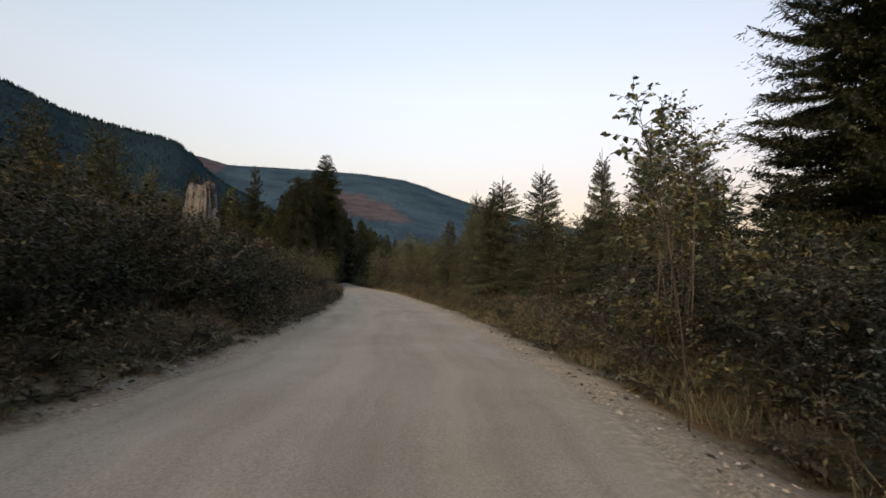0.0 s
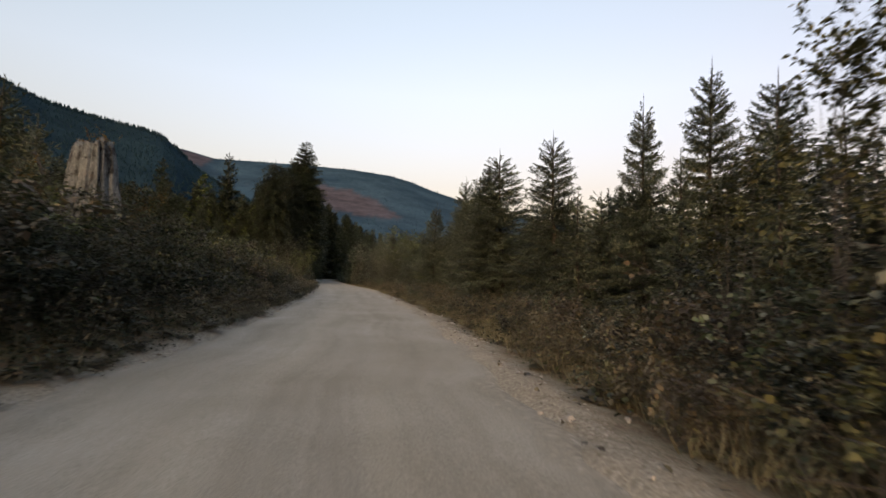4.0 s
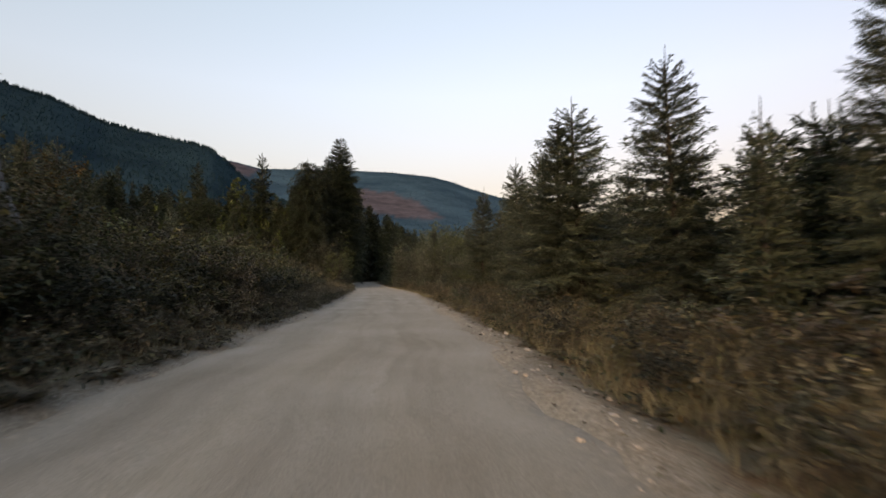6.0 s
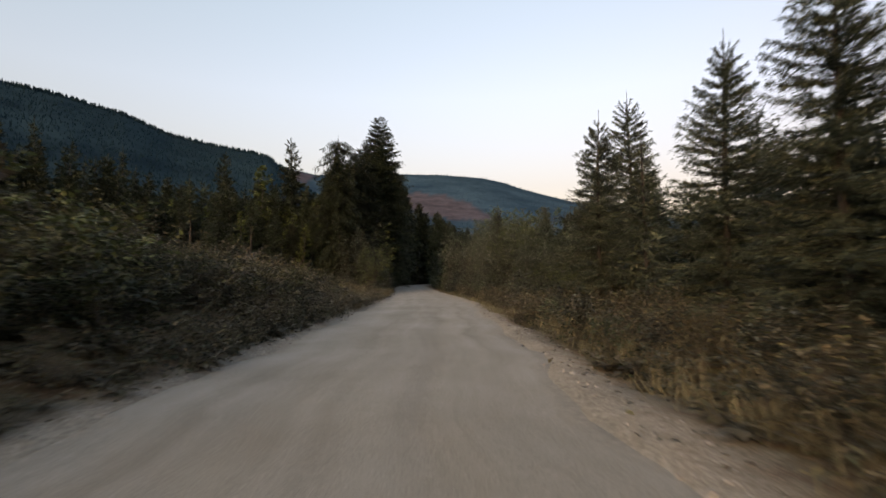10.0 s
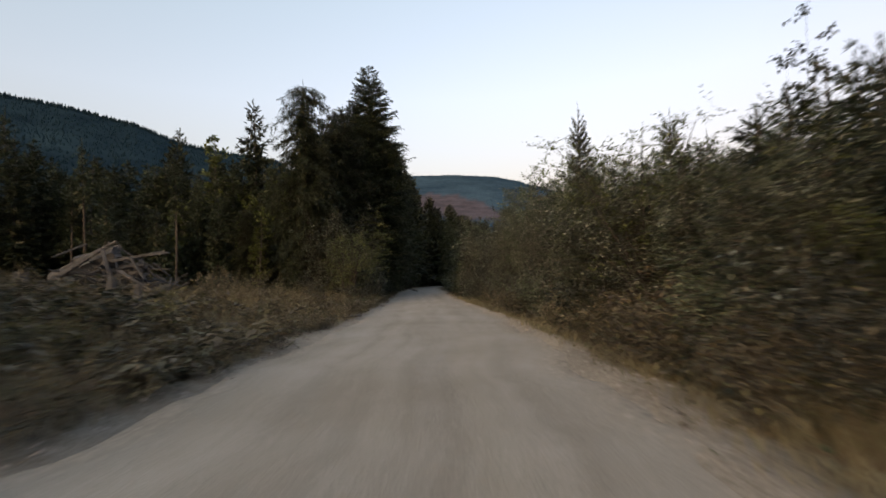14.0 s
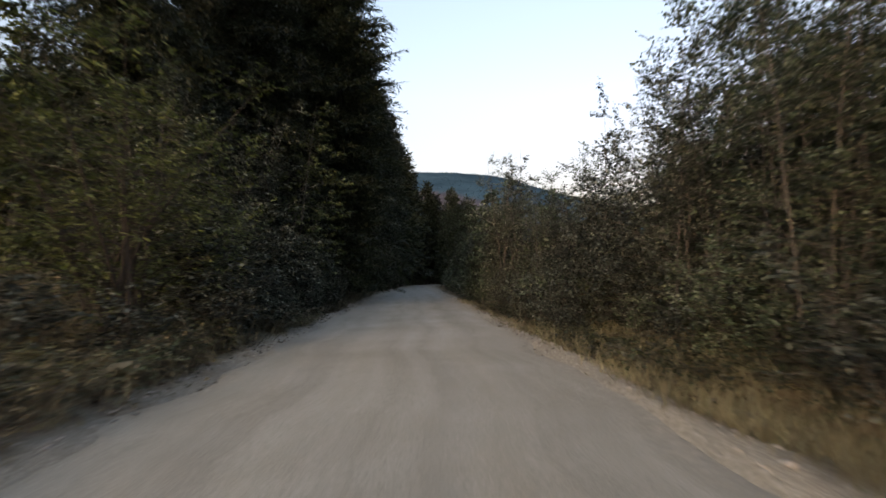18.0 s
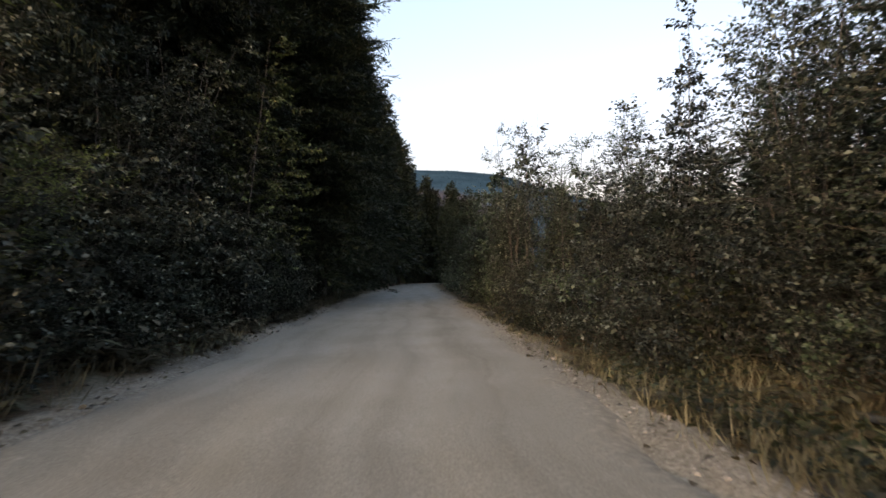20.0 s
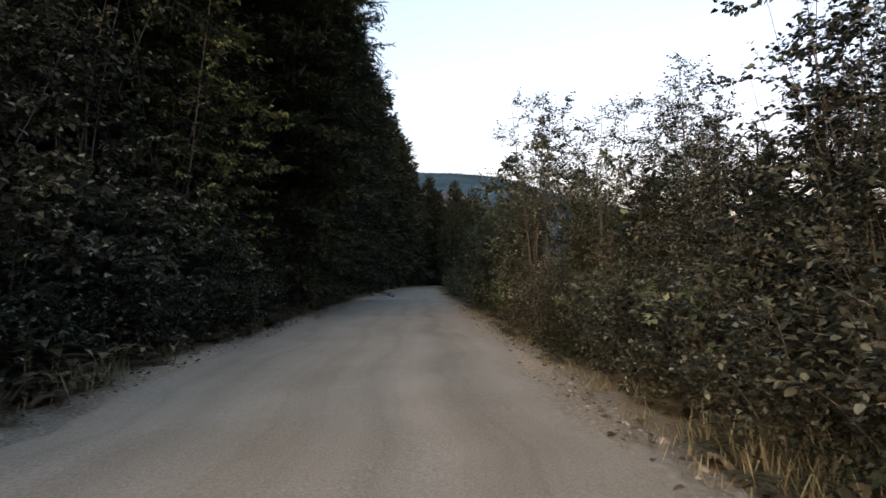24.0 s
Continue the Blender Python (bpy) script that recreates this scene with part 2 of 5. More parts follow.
def ground_material():
    m, nt, b = material("forest_floor", 0.95, 0.15)
    fine, mid, big = noise_tex(nt, 22.0, 6.0), noise_tex(nt, 2.3, 5.0), noise_tex(nt, 0.21, 3.0)
    soil = ramp(nt, fine, [(0.3, (0.05, 0.037, 0.025)), (0.55, (0.12, 0.088, 0.056)), (0.75, (0.22, 0.17, 0.11))])
    litter = ramp(nt, fine, [(0.3, (0.035, 0.04, 0.02)), (0.6, (0.085, 0.08, 0.04)), (0.8, (0.15, 0.12, 0.065))])
    patch = ramp(nt, mid, [(0.4, (0, 0, 0)), (0.62, (1, 1, 1))])
    wide = ramp(nt, big, [(0.35, (0.75, 0.75, 0.75)), (0.7, (1.2, 1.15, 1.1))])
    sand = ramp(nt, fine, [(0.3, (0.14, 0.135, 0.112)), (0.55, (0.265, 0.26, 0.222)), (0.75, (0.41, 0.405, 0.36))])
    off = nt.nodes.new("ShaderNodeAttribute")
    off.attribute_name = "off_road"
    rag = nt.nodes.new("ShaderNodeMath")
    rag.operation = "MULTIPLY_ADD"
    nt.links.new(mid, rag.inputs[0])
    rag.inputs[1].default_value = -2.2
    nt.links.new(off.outputs["Fac"], rag.inputs[2])
    verge = nt.nodes.new("ShaderNodeMapRange")
    verge.inputs[1].default_value, verge.inputs[2].default_value = -0.75, 0.5
    nt.links.new(rag.outputs[0], verge.inputs[0])
    floor_c = blend(nt, verge.outputs[0], sand, blend(nt, patch, soil, litter))
    nt.links.new(blend(nt, 1.0, floor_c, wide, "MULTIPLY"), b.inputs["Base Color"])
    bump(nt, b, fine, 0.8, 0.05)
    return m


def road_material():
    """Packed pale gravel: grain, wheel tracks along the lane, sandy loose edges."""
    m, nt, b = material("packed_gravel", 0.92, 0.2)
    uv = nt.nodes.new("ShaderNodeUVMap").outputs[0]
    sep = nt.nodes.new("ShaderNodeSeparateXYZ")
    nt.links.new(uv, sep.inputs[0])
    mp = nt.nodes.new("ShaderNodeMapping")
    mp.inputs["Scale"].default_value = (1.0, 0.022, 1.0)
    nt.links.new(uv, mp.inputs[0])
    grain, pebble = noise_tex(nt, 45.0, 5.0, None, 0.75), noise_tex(nt, 9.0, 4.0)
    streak, big = noise_tex(nt, 1.5, 4.0, mp.outputs[0]), noise_tex(nt, 0.35, 3.0)
    base = ramp(nt, grain, [(0.25, (0.13, 0.134, 0.12)), (0.5, (0.23, 0.236, 0.217)), (0.75, (0.342, 0.35, 0.326))])
    tracks = ramp(nt, streak, [(0.32, (0.84, 0.82, 0.79)), (0.5, (1.0, 0.99, 0.975)), (0.68, (1.12, 1.115, 1.11))])
    wide = ramp(nt, big, [(0.3, (0.86, 0.84, 0.8)), (0.7, (1.08, 1.08, 1.08))])
    c = blend(nt, 1.0, blend(nt, 1.0, base, tracks, "MULTIPLY"), wide, "MULTIPLY")
    edge = nt.nodes.new("ShaderNodeMath")
    edge.operation = "ABSOLUTE"
    nt.links.new(sep.outputs[0], edge.inputs[0])
    soft = nt.nodes.new("ShaderNodeMath")
    soft.operation = "MULTIPLY_ADD"
    nt.links.new(pebble, soft.inputs[0])
    soft.inputs[1].default_value = 0.9
    nt.links.new(edge.outputs[0], soft.inputs[2])
    sandy = ramp(nt, pebble, [(0.3, (0.13, 0.12, 0.096)), (0.6, (0.285, 0.272, 0.228)), (0.8, (0.41, 0.4, 0.355))])
    at_edge = nt.nodes.new("ShaderNodeMapRange")
    at_edge.inputs[1].default_value, at_edge.inputs[2].default_value = 2.85, 3.5
    nt.links.new(soft.outputs[0], at_edge.inputs[0])
    nt.links.new(blend(nt, at_edge.outputs[0], c, sandy), b.inputs["Base Color"])
    bump(nt, b, grain, 0.6, 0.02)
    return m


def hill_material(name, dark, light, bare):
    """A wooded slope, its tones blued for distance haze: stands of darker and lighter timber, and logged ground where
    the attribute of bare slope says so.
    """
    m, nt, b = material(name, 1.0, 0.0)
    fine, big, stand = noise_tex(nt, 0.045, 6.0, None, 0.8), noise_tex(nt, 0.012, 5.0, None, 0.7), noise_tex(nt, 0.0035, 3.0)
    wood = ramp(nt, fine, [(0.3, dark), (0.7, light)])
    tone = ramp(nt, stand, [(0.38, (0.72, 0.74, 0.78)), (0.62, (1.3, 1.26, 1.2))])
    wood = blend(nt, 1.0, wood, tone, "MULTIPLY")
    earth = ramp(nt, big, [(0.35, tuple(v * 0.7 for v in bare)), (0.65, tuple(v * 1.25 for v in bare))])
    at = nt.nodes.new("ShaderNodeAttribute")
    at.attribute_name = "bare"
    nt.links.new(blend(nt, at.outputs["Fac"], wood, earth), b.inputs["Base Color"])
    return m


GROUND, ROAD = ground_material(), road_material()

# ---- mesh helpers ----
rng = np.random.default_rng(7)


def mesh_np(name, verts, quads, mat, mats=None):
    """A mesh of quads from arrays."""
    me = bpy.data.meshes.new(name)
    v, q = np.asarray(verts, np.float32), np.asarray(quads, np.int32)
    me.vertices.add(len(v))
    me.vertices.foreach_set("co", v.ravel())
    me.loops.add(q.size)
    me.loops.foreach_set("vertex_index", q.ravel())
    me.polygons.add(len(q))
    me.polygons.foreach_set("loop_start", np.arange(0, q.size, 4, dtype=np.int32))
    me.update(calc_edges=True)
    me.materials.append(mat)
    return me


def smooth(me):
    me.polygons.foreach_set("use_smooth", np.ones(len(me.polygons), bool))
    return me


def part(name, data, mat, parent, label=""):
    """Links a mesh or a bmesh as one object under a thing or a part."""
    if isinstance(data, bmesh.types.BMesh):
        me = bpy.data.meshes.new(name)
        data.to_mesh(me)
        data.free()
        me.materials.append(mat)
        data = me
    ob = new(name, data)
    ob.parent = parent
    if label:
        ob["label"] = label
    return ob


def unit(v):
    return v / np.maximum(np.linalg.norm(v, axis=-1, keepdims=True), 1e-9)


def tubes(a, b, ra, rb, sides=5):
    """Tapered segments from a to b."""
    d = unit(b - a)
    ref = np.where(np.abs(d[:, 2:3]) > 0.9, [[1.0, 0, 0]], [[0, 0, 1.0]])
    u = unit(np.cross(d, ref))
    w = np.cross(d, u)
    ang = np.arange(sides) * 2 * np.pi / sides
    ring = np.cos(ang)[None, :, None] * u[:, None] + np.sin(ang)[None, :, None] * w[:, None]
    v = np.concatenate([a[:, None] + ring * ra[:, None, None], b[:, None] + ring * rb[:, None, None]], 1)
    k = np.arange(sides)
    q = np.stack([k, (k + 1) % sides, (k + 1) % sides + sides, k + sides], 1)
    return v.reshape(-1, 3), (q[None] + (np.arange(len(a)) * 2 * sides)[:, None, None]).reshape(-1, 4)


def stalk(p, r, sides=6):
    """One closed-walled tapered tube along the points p with the radii r."""
    d = unit(np.gradient(p, axis=0))
    ref = np.array([1.0, 0.2, 0.1]) if abs(d[:, 2]).mean() > 0.7 else np.array([0, 0, 1.0])
    u_ = unit(np.cross(d, ref))
    w_ = np.cross(d, u_)
    a = np.arange(sides) * 2 * np.pi / sides
    v = p[:, None] + (np.cos(a)[None, :, None] * u_[:, None] + np.sin(a)[None, :, None] * w_[:, None]) * np.asarray(r)[:, None, None]
    k = np.arange(sides)
    q = np.stack([k, (k + 1) % sides, (k + 1) % sides + sides, k + sides], 1)
    return v.reshape(-1, 3), (q[None] + (np.arange(len(p) - 1) * sides)[:, None, None]).reshape(-1, 4)


def kites(base, way, up, length, width, fold=0.3):
    """Slim pointed blades: one folded quad each."""
    side = unit(np.cross(way, up))
    lift = np.cross(side, way)
    L, W = length[:, None], width[:, None]
    mid = base + way * L * 0.4
    v = np.stack([base, mid + side * W + lift * W * fold, base + way * L, mid - side * W + lift * W * fold], 1)
    return v.reshape(-1, 3), np.arange(len(base) * 4).reshape(-1, 4)


def leaves(base, way, up, length, width):
    """Oval pointed leaves, folded along the midrib: two quads each, joined on the rib."""
    side = unit(np.cross(way, up))
    lift = np.cross(side, way)
    L, W = length[:, None], width[:, None]
    p1, p2 = base + way * L * 0.3, base + way * L * 0.68
    v = np.stack([base, p1 + side * W + lift * W * 0.35, p2 + side * W * 0.8 + lift * W * 0.2, base + way * L - lift * L * 0.12,
                  p2 - side * W * 0.8 + lift * W * 0.2, p1 - side * W + lift * W * 0.35], 1)
    q = np.array([[0, 1, 2, 3], [0, 3, 4, 5]])
    return v.reshape(-1, 3), (q[None] + (np.arange(len(base)) * 6)[:, None, None]).reshape(-1, 4)


def join(*pieces):
    vs, qs, n = [], [], 0
    for v, q in pieces:
        vs.append(v)
        qs.append(q + n)
        n += len(v)
    return np.concatenate(vs), np.concatenate(qs)


# ---- the lie of the land ----
EDGE_Y = [-60, -15, 0, 10, 18, 27, 37, 60, 70, 80, 90, 100, 115, 140, 165, 200, 235, 270, 320]
LEFT_X = [-21, -10.6, -7.3, -5.7, -4.8, -4.2, -3.8, -3.6, -3.5, -4.0, -4.5, -5.2, -6.3, -7.4, -8.6, -9.5, -8.0, -2.0, 12.0]
RIGHT_X = [-15, -4.6, -1.4, -0.3, 0.4, 1.1, 1.3, 2.1, 1.9, 1.2, 0.8, 0.5, -0.1, -1.2, -2.0, -2.6, -1.0, 5.0, 19.0]


def edges(y):
    """The left and right edge of the road."""
    k = np.linspace(-4, 4, 9)
    yy = np.asarray(y, float)[..., None] + k
    return np.interp(yy, EDGE_Y, LEFT_X).mean(-1), np.interp(yy, EDGE_Y, RIGHT_X).mean(-1)


def wave(x, y):
    return np.sin(x * 0.9 + 1.3 * np.sin(y * 0.37)) * np.cos(y * 0.71 + np.sin(x * 0.43)) + 0.5 * np.sin(x * 2.3 + y * 1.1) * np.sin(y * 1.9 - x * 0.6)


def land(x, y):
    """Height of the ground: level road bed, a bank on the left, a shallow ditch on the right."""
    x, y = np.asarray(x, float), np.asarray(y, float)
    lx, rx = edges(y)
    dl, dr = lx - x, x - rx
    top = np.interp(y, [-50, 30, 48, 72, 90, 130], [4.2, 4.2, 3.4, 1.7, 1.2, 1.0])
    left = top * (1 - np.exp(-np.maximum(dl - 0.5, 0) / 8.5))
    right = -0.22 * np.exp(-((dr - 1.7) / 0.8) ** 2) + 0.25 * (1 - np.exp(-np.maximum(dr - 2.2, 0) / 4))
    off = np.maximum(dl, dr)
    z = np.where(dl > 0, left, np.where(dr > 0, right, -0.1))
    near = np.clip(off / 1.2, 0, 1)
    berm = 0.07 * np.exp(-((off - 0.35) / 0.35) ** 2)
    far = np.clip((np.hypot(x, y - 60) - 150) / 400, 0, 1)
    return z + near * 0.1 * wave(x, y) * (1 - far) + berm - 0.06 * (off < 0.05)


def spaced(lo, hi, a, b, step, grow):
    """Even steps between a and b, widening outwards to lo and hi."""
    mid = list(np.arange(a, b + 1e-6, step))
    s, v = step, a
    while v > lo:
        s *= grow
        v -= s
        mid.insert(0, v)
    s, v = step, b
    while v < hi:
        s *= grow
        v += s
        mid.append(v)
    return np.array(mid)


def sheet(name, X, Y, Z, mat):
    ny, nx = X.shape
    i = np.arange(ny * nx).reshape(ny, nx)
    q = np.stack([i[:-1, :-1], i[:-1, 1:], i[1:, 1:], i[1:, :-1]], -1).reshape(-1, 4)
    return smooth(mesh_np(name, np.stack([X, Y, Z], -1).reshape(-1, 3), q, mat))


gx, gy = np.meshgrid(spaced(-4200, 4200, -30, 22, 0.55, 1.16), spaced(-4200, 4300, -12, 175, 0.8, 1.16))
ground_me = sheet("ground", gx, gy, land(gx, gy), GROUND)
g_l, g_r = edges(gy)
ground_me.attributes.new("off_road", "FLOAT", "POINT").data.foreach_set("value", np.clip(np.maximum((g_l - gx) * 1.6, gx - g_r), -1, 50).ravel().astype(np.float32))
tagged(new("ground", ground_me), "brown forest floor with litter and moss", "ground", kind="structure")

ry = np.arange(-58, 318, 0.6)
rl, rr = edges(ry)
u = np.linspace(0, 1, 33)
wob = 0.18 * np.sin(ry * 0.83) + 0.12 * np.sin(ry * 2.1 + 1) + 0.07 * np.sin(ry * 4.7)
rx = (rl - 0.35 + wob)[:, None] * (1 - u) + (rr + 0.35 + wob[::-1])[:, None] * u
across = (u - 0.5)[None] * (rr - rl + 0.7)[:, None]
Yr = np.repeat(ry[:, None], 33, 1)
rut = -0.022 * (np.exp(-((np.abs(across + 0.1) - 0.95) / 0.28) ** 2)) + 0.012 * np.sin(Yr * 0.9 + across) * np.cos(across * 1.7)
rz = 0.035 * (1 - (across / 3.3) ** 2) + rut - 0.1 * np.clip((np.abs(u - 0.5)[None] - 0.46) / 0.04, 0, 1) + 0.006 * wave(rx * 3, Yr * 3)
road_me = sheet("road", rx, Yr, rz, ROAD)
uvl = road_me.uv_layers.new(name="along")
li = np.empty(len(road_me.loops), np.int32)
road_me.loops.foreach_get("vertex_index", li)
uvl.data.foreach_set("uv", np.stack([across.ravel(), Yr.ravel()], -1)[li].astype(np.float32).ravel())
tagged(new("road", road_me), "pale packed gravel road with faint wheel tracks", "gravel road", kind="structure")


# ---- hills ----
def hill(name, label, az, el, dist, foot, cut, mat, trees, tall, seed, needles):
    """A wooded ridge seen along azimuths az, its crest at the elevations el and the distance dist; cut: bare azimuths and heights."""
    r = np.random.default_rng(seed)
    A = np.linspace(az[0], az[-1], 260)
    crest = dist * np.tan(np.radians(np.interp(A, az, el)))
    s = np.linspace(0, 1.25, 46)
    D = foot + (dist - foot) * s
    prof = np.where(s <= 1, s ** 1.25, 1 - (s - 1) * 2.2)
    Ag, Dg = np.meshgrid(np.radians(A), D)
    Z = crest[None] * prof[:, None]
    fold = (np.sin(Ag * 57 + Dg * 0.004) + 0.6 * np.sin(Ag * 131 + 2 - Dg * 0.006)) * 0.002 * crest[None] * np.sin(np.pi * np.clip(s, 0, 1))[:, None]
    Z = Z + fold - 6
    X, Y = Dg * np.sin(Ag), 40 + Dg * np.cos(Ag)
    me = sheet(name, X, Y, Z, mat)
    bare = np.zeros(Ag.shape)
    a_deg = np.degrees(Ag)
    for a_, low_, high_ in cut:
        hh = np.degrees(np.arctan2(Z, Dg)) + 0.1 * np.sin(a_deg * 2.3 + 1) + 0.08 * np.sin(a_deg * 6.3)
        aa = a_deg + 0.3 * np.sin(hh * 2.7)
        bare = np.maximum(bare, np.clip((hh - np.interp(aa, a_, low_)) * 4, 0, 1) * np.clip((np.interp(aa, a_, high_) - hh) * 4, 0, 1))
    at = me.attributes.new("bare", "FLOAT", "POINT")
    at.data.foreach_set("value", bare.ravel().astype(np.float32))
    tagged(new(name, me), label, "mountain", kind="structure")
    # trees of the slope
    ia, id_ = r.uniform(0, A.size - 1.001, trees), r.uniform(6, 37, trees)
    ia[: trees // 5], id_[: trees // 5] = r.uniform(0, A.size - 1.001, trees // 5), r.uniform(35.0, 37.0, trees // 5)
    i0, j0 = ia.astype(int), id_.astype(int)
    fa, fd = ia - i0, id_ - j0

    def at_grid(g):
        return (g[j0, i0] * (1 - fa) + g[j0, i0 + 1] * fa) * (1 - fd) + (g[j0 + 1, i0] * (1 - fa) + g[j0 + 1, i0 + 1] * fa) * fd
    p = np.stack([at_grid(X), at_grid(Y), at_grid(Z)], -1)[at_grid(bare) < r.uniform(0.15, 0.75, trees)]
    h = tall * r.uniform(0.45, 1.15, len(p)) * np.where(np.arange(len(p)) < len(p) // 5, 1.0, 0.6)
    up = np.array([[0, 0, 1.0]])
    v, q = [], []
    for turn in (0.0, np.pi / 3, 2 * np.pi / 3):
        d = np.stack([np.full(len(p), math.cos(turn)), np.full(len(p), math.sin(turn)), np.zeros(len(p))], -1)
        w = (h * 0.2)[:, None]
        v.append(np.stack([p - up * 2, p + d * w + up * h[:, None] * 0.12, p + up * h[:, None], p - d * w + up * h[:, None] * 0.12], 1).reshape(-1, 3))
        q.append(np.arange(len(p) * 4).reshape(-1, 4))
    tagged(new("hillside_conifers", mesh_np("hillside_conifers", *join(*zip(v, q)), needles)), "dark haze-tinted conifers covering the mountain slope", "forest", kind="stuff")


# the slope colours carry the blue of distance haze
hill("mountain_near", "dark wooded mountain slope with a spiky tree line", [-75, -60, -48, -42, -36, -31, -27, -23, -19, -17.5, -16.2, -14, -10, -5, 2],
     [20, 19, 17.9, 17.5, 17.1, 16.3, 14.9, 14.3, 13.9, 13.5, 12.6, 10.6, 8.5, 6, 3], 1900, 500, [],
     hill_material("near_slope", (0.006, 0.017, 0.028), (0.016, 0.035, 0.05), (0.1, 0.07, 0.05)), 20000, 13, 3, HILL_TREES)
hill("mountain_far", "wooded mountain with blue haze in its colour and reddish logged patches", [-26, -18, -15, -12.5, -8, -3, 1.6, 6, 8.5, 11, 15.7, 20, 28, 40, 60, 80],
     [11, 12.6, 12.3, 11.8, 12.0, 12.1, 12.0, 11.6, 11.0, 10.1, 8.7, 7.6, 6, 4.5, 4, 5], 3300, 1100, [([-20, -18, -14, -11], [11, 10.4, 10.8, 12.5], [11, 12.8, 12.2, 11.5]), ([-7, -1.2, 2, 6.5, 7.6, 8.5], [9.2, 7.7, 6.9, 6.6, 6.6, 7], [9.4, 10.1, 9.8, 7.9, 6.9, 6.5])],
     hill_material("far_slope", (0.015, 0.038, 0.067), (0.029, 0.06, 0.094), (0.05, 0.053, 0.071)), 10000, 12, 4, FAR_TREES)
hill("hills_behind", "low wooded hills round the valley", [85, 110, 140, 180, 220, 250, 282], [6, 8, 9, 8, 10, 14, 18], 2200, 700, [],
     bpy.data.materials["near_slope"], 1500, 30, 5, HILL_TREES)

# ---- plants ----


def conifer(name, H, R, bare, branches, sprigs, size, droop, seed, needles, label, category="conifer", top_gap=0.0, top_lift=0.85, cap=1.0, trunk_r=None, taper=0.75, blade=0.1, low_full=0.55, segs=3, fill=0.2, fill_size=2.4, leader=0.07, fill_out=0.5, hang=0):
    """A fir: tapered trunk with a bare leader, limbs in loose whorls, twigs and needle brushes on each. bare: share of the stem without limbs."""
    r = np.random.default_rng(seed)
    root = tagged(new(name), label, category)
    tr = trunk_r or (0.011 * H + 0.02)
    zz = np.linspace(0, 1, 9)
    bend = np.stack([0.012 * H * np.sin(zz * 3 + seed), 0.012 * H * np.cos(zz * 2.3 + seed * 2), zz * H], -1)
    bend[:, :2] -= bend[0, :2]
    rad = tr * (1 - zz) ** 0.85 + 0.005
    rad[0] *= 1.35
    part("trunk", smooth(mesh_np("trunk", *stalk(bend, rad, 8), BARK)), BARK, root)
    n = branches
    u = bare + (1 - leader - bare) * np.linspace(0, 1.0, n) ** 0.92
    u = np.clip(u + r.normal(0, 0.007, n), bare * 0.9, 0.97)
    az = np.arange(n) * 2.39996 + r.normal(0, 0.35, n)
    prof = np.minimum(np.clip(1.02 - u, 0.02, 1) ** taper, cap) * np.clip((u - bare * 0.8) / 0.12 + low_full, 0, 1)
    ln = R * prof * r.uniform(0.74, 1.12, n) * (1 + 0.12 * np.sin(az * 2 + seed))
    ln *= np.where(r.random(n) < top_gap, 0.35, 1.0)
    elev = np.interp(u, [0, 0.4, 0.75, 1], [-0.25 - droop * 0.4, 0.02 - droop * 0.3, 0.45 * top_lift, top_lift]) + r.normal(0, 0.13, n)
    origin = np.stack([np.interp(u, zz, bend[:, 0]), np.interp(u, zz, bend[:, 1]), u * H], -1)
    hx = np.stack([np.cos(az), np.sin(az), np.zeros(n)], -1)

    def along(i, s):
        rise = np.tan(elev[i]) * s - droop * s ** 2 * 0.9 + 0.22 * s ** 3
        return origin[i] + hx[i] * (ln[i] * s)[:, None] + np.stack([0 * s, 0 * s, ln[i] * rise], -1)
    ks = np.linspace(0, 1, segs + 1)
    seg_i = np.repeat(np.arange(n), segs)
    s0, s1 = np.tile(ks[:-1], n), np.tile(ks[1:], n)
    br = 0.015 * np.sqrt(np.maximum(ln, 0.05)) * 0.9
    limb = tubes(along(seg_i, s0), along(seg_i, s1), br[seg_i] * (1 - s0 * 0.85), br[seg_i] * (1 - s1 * 0.85), 3)
    part("branchwork", mesh_np("branchwork", *limb, BARK), BARK, root)["kind"] = "stuff"
    # twigs in flat sprays, needle brushes along them
    per = 7
    share = ln ** 0.7 / (ln ** 0.7).sum()
    tw = np.maximum((share * sprigs * 0.8 / per).astype(int), 2)
    i = np.repeat(np.arange(n), tw)
    m = len(i)
    s = r.uniform(0.12, 1.0, m) ** 0.75
    side = np.where(r.random(m) < 0.5, -1.0, 1.0)
    a2 = az[i] + side * r.uniform(0.45, 1.0, m)
    tl = np.clip(ln[i] * 0.4 * (1.15 - s * 0.85) * r.uniform(0.6, 1.25, m), 0.06, size * 4.5)
    tz = r.uniform(-0.4, 0.2, m) - droop * 0.6 + (u[i] > 0.75) * 0.4
    td = unit(np.stack([np.cos(a2), np.sin(a2), tz], -1))
    t0 = along(i, s)
    j = np.repeat(np.arange(m), per)
    f = np.tile(np.linspace(0.05, 1.0, per), m) + r.normal(0, 0.05, m * per)
    base = t0[j] + td[j] * (tl[j] * f)[:, None] + np.stack([0 * f, 0 * f, -0.12 * tl[j] * f ** 2], -1)
    way = unit(td[j] + r.normal(0, 0.36, (len(j), 3)))
    L = size * r.uniform(0.6, 1.2, len(j)) * (0.55 + 0.45 * np.clip((1 - u[i][j]) * 4, 0, 1))
    near = kites(base, way, unit(r.normal(0, 0.6, (len(j), 3)) + [0, 0, 1]), L, L * blade)
    # brushes along the limbs themselves, out to pointed tips
    per = max(5, int(sprigs * 0.2 / n))
    q_i = np.repeat(np.arange(n), per)
